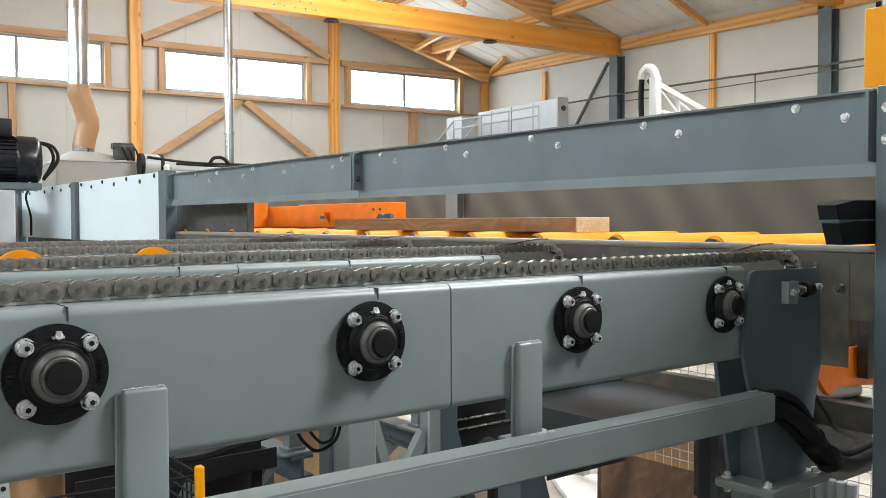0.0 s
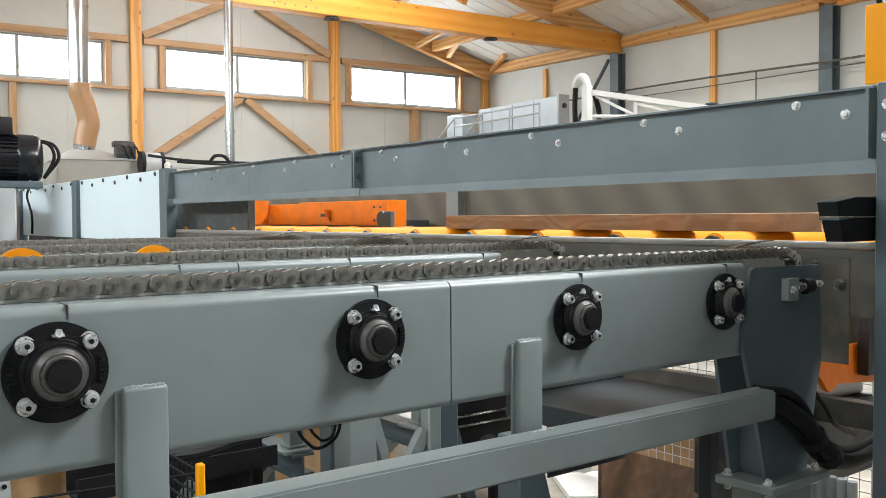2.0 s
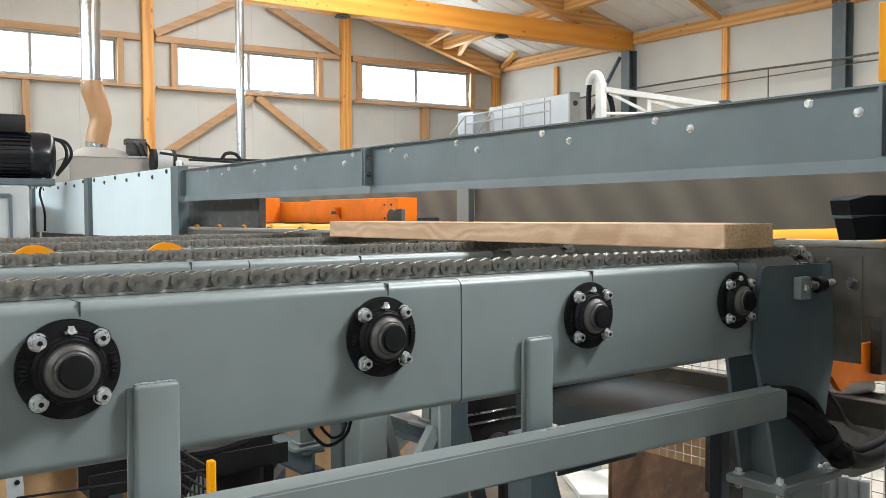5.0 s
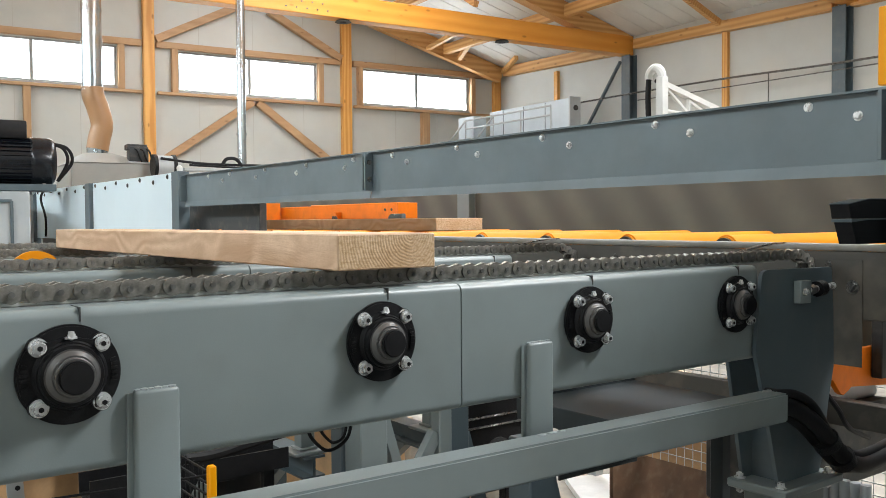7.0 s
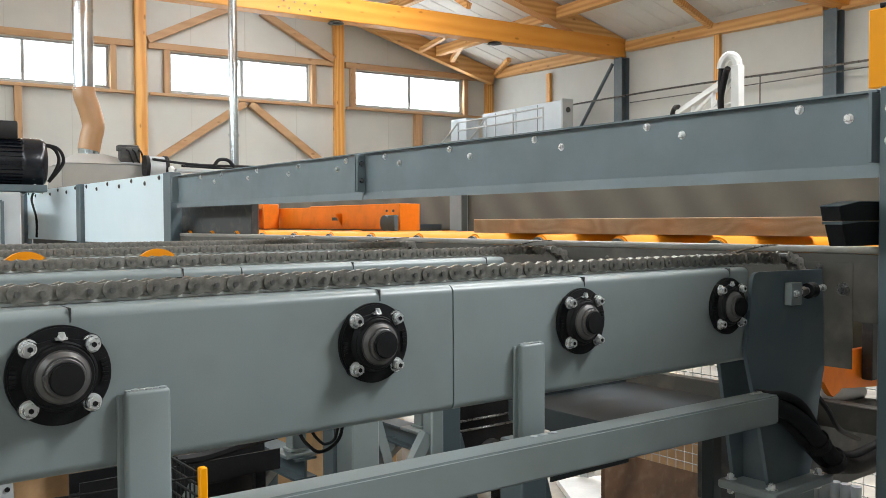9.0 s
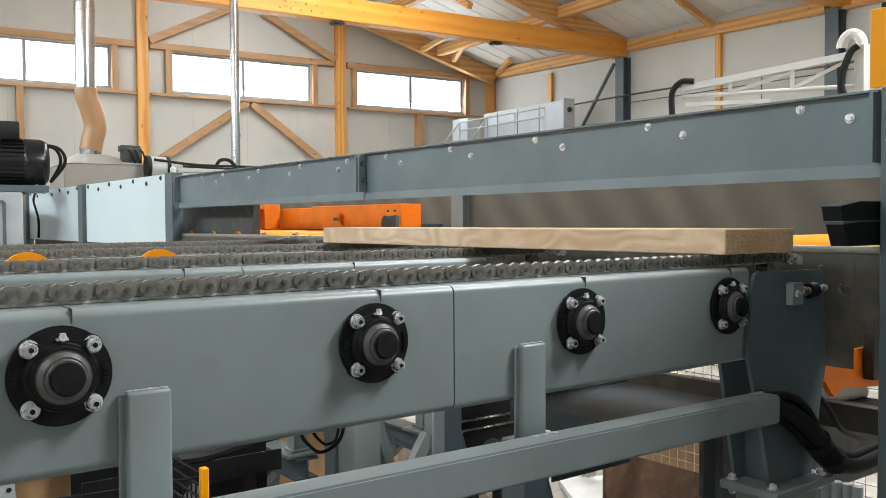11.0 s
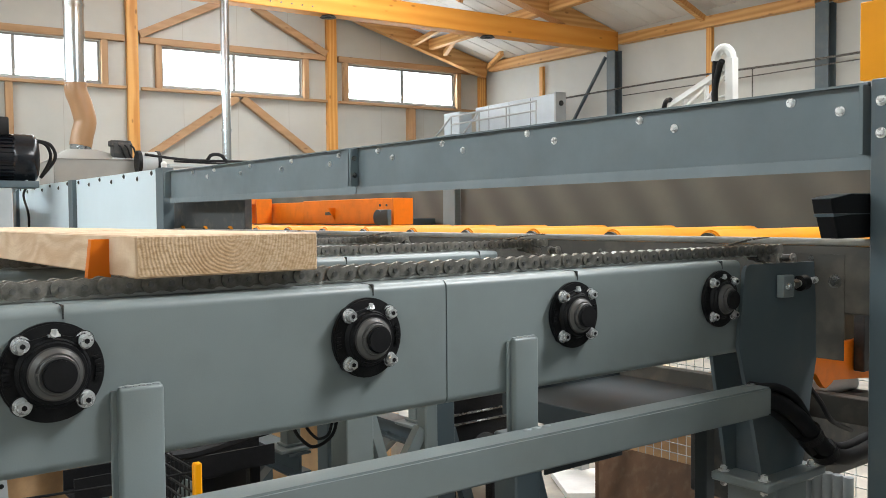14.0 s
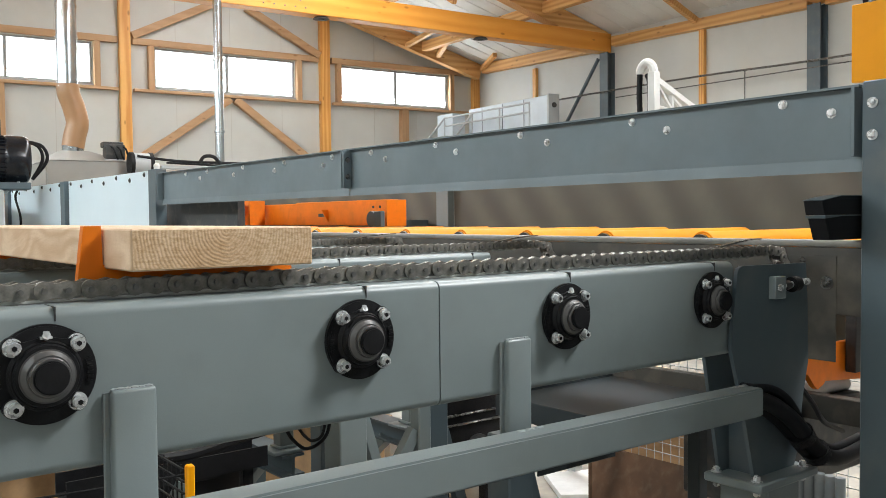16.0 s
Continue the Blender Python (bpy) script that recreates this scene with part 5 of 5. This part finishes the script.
    ob = empty("kraft_panel", pose(2.25, 3.45, 0), "brown kraft carton standing on the floor", "box")
    part("carton", B(-0.24, 0.12, -0.01, 0.25, 0, 0.52, 0.004), KRAFT, ob)
    part("carton_flap", B(-0.24, 0.12, -0.10, -0.012, 0.515, 0.521, m=pose(0, 0, 0.0, -3, 0, 0)), KRAFT, ob)
    # power cables below the beam
    runs = (([(0.768, 1.401, 1.105), (0.778, 1.401, 1.074), (0.792, 1.401, 1.055), (0.812, 1.401, 1.040), (0.837, 1.401, 1.044), (0.857, 1.401, 1.062), (0.866, 1.401, 1.105)], 0.0032),
            ([(0.790, 1.403, 1.105), (0.801, 1.403, 1.077), (0.814, 1.403, 1.060), (0.828, 1.403, 1.051), (0.848, 1.403, 1.060), (0.858, 1.403, 1.105)], 0.0028),
            ([(0.70, 2.05, 0.90), (0.85, 2.05, 0.885), (1.0, 2.05, 0.905), (1.2, 2.05, 0.93)], 0.013),
            ([(0.70, 2.10, 0.90), (0.9, 2.10, 0.875), (1.05, 2.10, 0.90), (1.2, 2.10, 0.925)], 0.013),
            ([(0.405, 1.895, 0.90), (0.55, 1.855, 0.905), (0.752, 1.80, 0.915)], 0.0025))
    for pts, r in runs:
        tagged(part("loose_cable", tube(bmesh.new(), pts, r, 8), RUBBER, None, "black cable sagging under the side beam"), category="cable", group="loose cables")
    # hose bundle at the rail's end
    ob = empty("hose_bundle", Matrix(), "bundle of black hoses tied together at the rail end", "hose")
    base = [(1.915, 1.235, 1.005), (1.99, 1.225, 0.985), (2.06, 1.215, 0.945), (2.135, 1.21, 0.885), (2.21, 1.21, 0.828), (2.33, 1.22, 0.79), (2.55, 1.25, 0.785)]
    part("hose", tube(bmesh.new(), base, 0.021, 12), RUBBER, ob)
    part("hose", tube(bmesh.new(), [(x + 0.012, y + 0.02, z + 0.022) for x, y, z in base], 0.012, 10), RUBBER, ob)
    part("hose", tube(bmesh.new(), [(x - 0.005, y + 0.03, z - 0.012) for x, y, z in base], 0.015, 10), RUBBER, ob)
    part("hose", tube(bmesh.new(), [(1.92, 1.235, 1.028), (1.99, 1.22, 1.02), (2.06, 1.215, 0.985), (2.12, 1.21, 0.915), (2.16, 1.21, 0.86)], 0.010, 10), RUBBER, ob)
    for p in (3, 4):
        x, y, z = base[p]
        part("cable_tie", R((x - 0.012, y + 0.01, z + 0.008), (x + 0.006, y + 0.01, z - 0.012), 0.034, seg=16), IRON, ob)
    # dark plywood board and boxes on the floor
    ob = empty("brown_board", Matrix(), "dark brown scuffed board standing under the conveyor", "board")
    part("board", prism(bmesh.new(), [(2.545, 0.0), (3.45, 0.0), (3.45, 0.27), (2.741, 0.513), (2.545, 0.521)], "y", 2.30, 2.318), CARD, ob)
    part("strut", bar(bmesh.new(), (2.9, 2.34, 0.40), (2.9, 2.70, 0.02), 0.04, 0.04), CARD, ob)
    for i, (x, y, sx, sy, h, r) in enumerate(((3.95, 3.0, 0.6, 0.45, 0.46, 20), (4.55, 2.95, 0.5, 0.4, 0.50, -15), (2.3, 4.3, 0.7, 0.4, 0.42, 40), (1.3, 4.6, 0.9, 0.3, 0.30, 10))):
        ob = empty("cardboard_box", pose(x, y, 0, 0, 0, r), "open kraft cardboard box on the hall floor", "box", "cardboard boxes")
        bm = bmesh.new()
        for a in ((-sx / 2, sx / 2, -sy / 2, -sy / 2 + 0.006), (-sx / 2, sx / 2, sy / 2 - 0.006, sy / 2), (-sx / 2, -sx / 2 + 0.006, -sy / 2 + 0.006, sy / 2 - 0.006), (sx / 2 - 0.006, sx / 2, -sy / 2 + 0.006, sy / 2 - 0.006)):
            box(bm, *a, 0.0, h)
        box(bm, -sx / 2, sx / 2, -sy / 2, sy / 2, 0.0, 0.006)
        part("carton", bm, KRAFT, ob)
        part("flap", B(-sx / 2, sx / 2, -0.003, 0.003, 0, 0.2, m=pose(0, -sy / 2 - 0.01, h - 0.01, 50, 0, 0)), KRAFT, ob)
    # offcuts
    rnd = random.Random(4)
    for i in range(26):
        x, y = rnd.uniform(1.2, 4.2), rnd.uniform(2.3, 5.2)
        l = rnd.uniform(0.25, 0.9)
        ob = part("offcut", B(-l / 2, l / 2, -0.03, 0.03, 0.0, rnd.uniform(0.015, 0.04), 0.002), BRACE if i % 3 == 0 else PINE_OFF, None, "short pale wood offcut on the dusty floor", pose(x, y, 0.001 * i + 0.001, 0, 0, rnd.uniform(0, 180)))
        tagged(ob, category="offcut", group="offcuts on the floor")
    # log rack glimpsed at the far end
    for i in range(3):
        ob = part("round_log", R((0.2, 4.9 + 0.25 * i, 0.35), (0.95, 4.9 + 0.25 * i, 0.35), 0.11, seg=20), BRACE, None, "short brown log lying on bearers")
        tagged(ob, category="log", group="logs on bearers")
    part_b = part("log_bearer", B(0.2, 0.95, 4.75, 5.6, 0.0, 0.238, 0.004), BRACE, None, "brown timber bearer under the logs")
    tagged(part_b, category="bearer")
    # mesh fence behind the works
    for i, (x0, y0, rot, w) in enumerate(((3.62, 0.9, 90, 2.5), (0.752, 1.80, 90, 0.26))):
        ob = empty("mesh_fence", pose(x0, y0, 0, 0, 0, rot), "pale wire-mesh guard fence" if i == 0 else "black wire-mesh guard panel with a yellow post", "fence")
        bm = bmesh.new()
        step = 0.05 if i == 0 else 0.025
        top = 0.9 if i == 0 else 0.93
        k = 0.0
        while k < w:
            bar(bm, (k, 0, 0.1), (k, 0, top), 0.003, 0.003, (1, 0, 0))
            k += step
        z = 0.1
        while z < top:
            bar(bm, (0, 0.004, z), (w, 0.004, z), 0.004, 0.004)
            z += step
        part("wire_mesh", bm, PALE if i == 0 else IRON, ob)
        for k in ((0.0, w) if i == 0 else (-0.02,)):
            q = 0.03 if i == 0 else 0.0085
            part("fence_post", B(k - q, k + q, -q, q, 0, top + 0.01, 0.003), YELLOW if i else PALE, ob)
    # ribbed pipes by the post
    for i in range(5):
        y = 1.545 - i * 0.034
        ob = part("pale_pipe", R((2.70, y, 0.0), (2.70, y, 0.62), 0.0155, seg=16), PALE, None, "pale upright plastic pipe")
        tagged(ob, category="pipe", group="upright pipes")
    ob = empty("drive_unit", pose(2.77, 1.55, 0.945), "orange drive bracket with a pale drum under the rollers", "machine")
    part("bracket", prism(bmesh.new(), [(-0.10, 0.06), (0.40, 0.06), (0.40, -0.088), (0.10, -0.062), (0.085, -0.072), (0.05, -0.084), (0.03, -0.072), (-0.013, -0.027), (-0.10, -0.02)], "y", 0.0, 0.02), ORANGE, ob)
    part("drum", R((-0.12, 0.12, -0.11), (0.45, 0.12, -0.13), 0.030, seg=24), PALE, ob)
    part("dark_box", B(-0.30, 0.45, 0.05, 0.28, -0.42, -0.15, 0.006), DARK, ob)
    part("hanger", B(0.225, 0.36, -0.04, -0.002, -0.045, 0.20, 0.003), DARK, ob)
    part("terminal_block", B(0.165, 0.215, 0.03, 0.10, 0.095, 0.145, 0.004), PALE, ob, "pale terminal block")
    part("cable", tube(bmesh.new(), [(-0.20, -0.06, -0.01), (-0.13, -0.08, -0.09), (-0.06, -0.08, -0.16), (0.1, -0.06, -0.22)], 0.008, 8), RUBBER, ob)


PINE_OFF = mat("pale_offcut_wood", (0.70, 0.52, 0.33), 0.7, vary=0.12, scale=12, bump=0.02)
underworks()


# ---- what moves ----
def motions():
    # planks: along the rollers to the stop, then across on the chains
    X, ZR, ZC = 2.62, 1.3925, 1.3605

    def far(y, l):
        return 0.06 + (y - 0.06) * 0.911 - l
    a = [(t, pose(X, far(y, 1.88), ZR)) for t, y in ((0, 4.804), (0.5, 4.53), (1, 4.25), (1.5, 3.985), (2, 3.676), (2.3, 3.50), (2.5, 3.425), (3, 3.41), (3.5, 3.41))]
    a += [(t, pose(x, y, z)) for t, x, y, z in ((3.7, 2.58, 1.25, 1.391), (3.9, 2.45, 1.29, 1.388), (4.0, 2.38, 1.305, 1.385), (4.2, 2.26, 1.31, 1.366))]
    a += [(4.6, pose(2.06, 1.31, ZC))] + [(t, pose(x, 1.31, ZC)) for t, x in ((5.2, 1.72), (5.8, 1.385), (6.3, 1.115), (6.5, 1.015), (7, 0.785), (7.5, 0.545), (8, 0.30), (8.5, 0.06), (9.0, -0.18), (9.4, -0.37), (9.6, -0.42), (16, -0.42))]
    walk(PLANK_A, a)
    b = [(t, pose(X, y, ZR)) for t, y in ((0, 8.4), (3, 7.8), (4, 7.0), (5, 5.9), (6, 4.75), (6.4, 4.27), (6.8, 3.79), (7, 3.52), (7.3, 3.16), (7.6, 2.75), (7.8, 2.49), (8, 2.18), (8.3, 1.79), (8.6, 1.406), (8.8, 1.254), (9, 1.231), (9.2, 1.231))]
    b += [(9.5, pose(2.57, 1.235, 1.391)), (9.8, pose(2.42, 1.24, 1.387)), (10.1, pose(2.26, 1.27, 1.366)), (10.4, pose(2.13, 1.30, ZC))]
    b += [(t, pose(x, 1.31, z)) for t, x, z in ((11.3, 1.727, ZC), (11.5, 1.628, ZC), (12, 1.371, ZC), (12.5, 1.103, ZC), (13, 0.869, ZC), (13.5, 0.629, ZC), (13.8, 0.517, ZC), (14.0, 0.480, ZC - 0.003), (14.15, 0.480, 1.363), (14.3, 0.484, 1.370), (16, 0.484, 1.370))]
    walk(PLANK_B, b)
    # hooks rise between the chains
    for h, y in zip(HOOKS, (1.44, 2.35, 3.25)):
        x = 0.466
        walk(h, [(0, pose(x, y, 1.20)), (13.5, pose(x, y, 1.20)), (13.7, pose(x, y, 1.262)), (13.8, pose(x, y, 1.300)), (13.9, pose(x, y, 1.318)), (14.0, pose(x, y, 1.335)), (14.15, pose(x, y, 1.350)), (14.3, pose(x, y, 1.358)), (16, pose(x, y, 1.358))])
    # cable boom: the head runs along its track, the truss swings round it
    head = [(0.0, 3.74), (0.5, 3.884), (1.0, 4.033), (1.5, 4.176), (2.0, 4.337), (2.5, 4.458), (3.0, 4.538), (3.5, 4.538), (4.0, 4.51), (4.8, 4.36), (5.6, 4.15), (6.5, 3.912), (7.0, 3.782), (7.5, 3.634), (8.0, 3.471), (8.5, 3.317), (9.0, 3.166), (9.7, 2.93), (10.4, 2.66), (11.0, 2.43), (11.5, 2.366), (12.0, 2.372), (12.5, 2.537), (13.0, 2.822), (13.5, 3.021), (14.0, 3.154), (14.5, 3.278), (15.0, 3.414), (15.5, 3.541), (16.0, 3.668)]
    walk(BOOM, [(t, pose(4.6, y - 0.045, 0)) for t, y in head])

    def swing(y):
        # the truss's far end slides a little while the head runs past it
        c = max(-1, min(1, (y - 3.45) / 1.09))
        return 36 - 88 * c
    walk(TRUSS, [(t, pose(0, 0, 2.145, 0, 0, swing(y))) for t, y in head])
    walk(CLAMP, [(0, pose(2.95, 4.30, 1.40)), (7.4, pose(2.95, 4.30, 1.40)), (7.6, pose(2.95, 4.275, 1.40)), (7.9, pose(2.95, 4.215, 1.40)), (8.2, pose(2.95, 4.20, 1.40)), (16, pose(2.95, 4.20, 1.40))])
    # chains run at the pace of the timber
    def run(t):
        return 0.025 + 0.482 * t
    for links in CHAIN_LINKS[:2]:
        for i, l in enumerate(links):
            rows, t = [], 0.0
            while t <= 16.001:
                rows.append((t, loop_pose(i * PAIR + run(t))))
                s = (i * PAIR + run(t)) % (PAIR * LINKS)
                near = any(-0.13 < (s - e) < math.pi * RAD + 0.06 for e in (RUN, 2 * RUN + math.pi * RAD, -math.pi * RAD))
                t = round(t + (0.2 if near or s < 0.2 else (0.5 if s < RUN else 1.0)), 2)
            if rows[-1][0] < 16:
                rows.append((16, loop_pose(i * PAIR + run(16))))
            walk(l, rows)


motions()
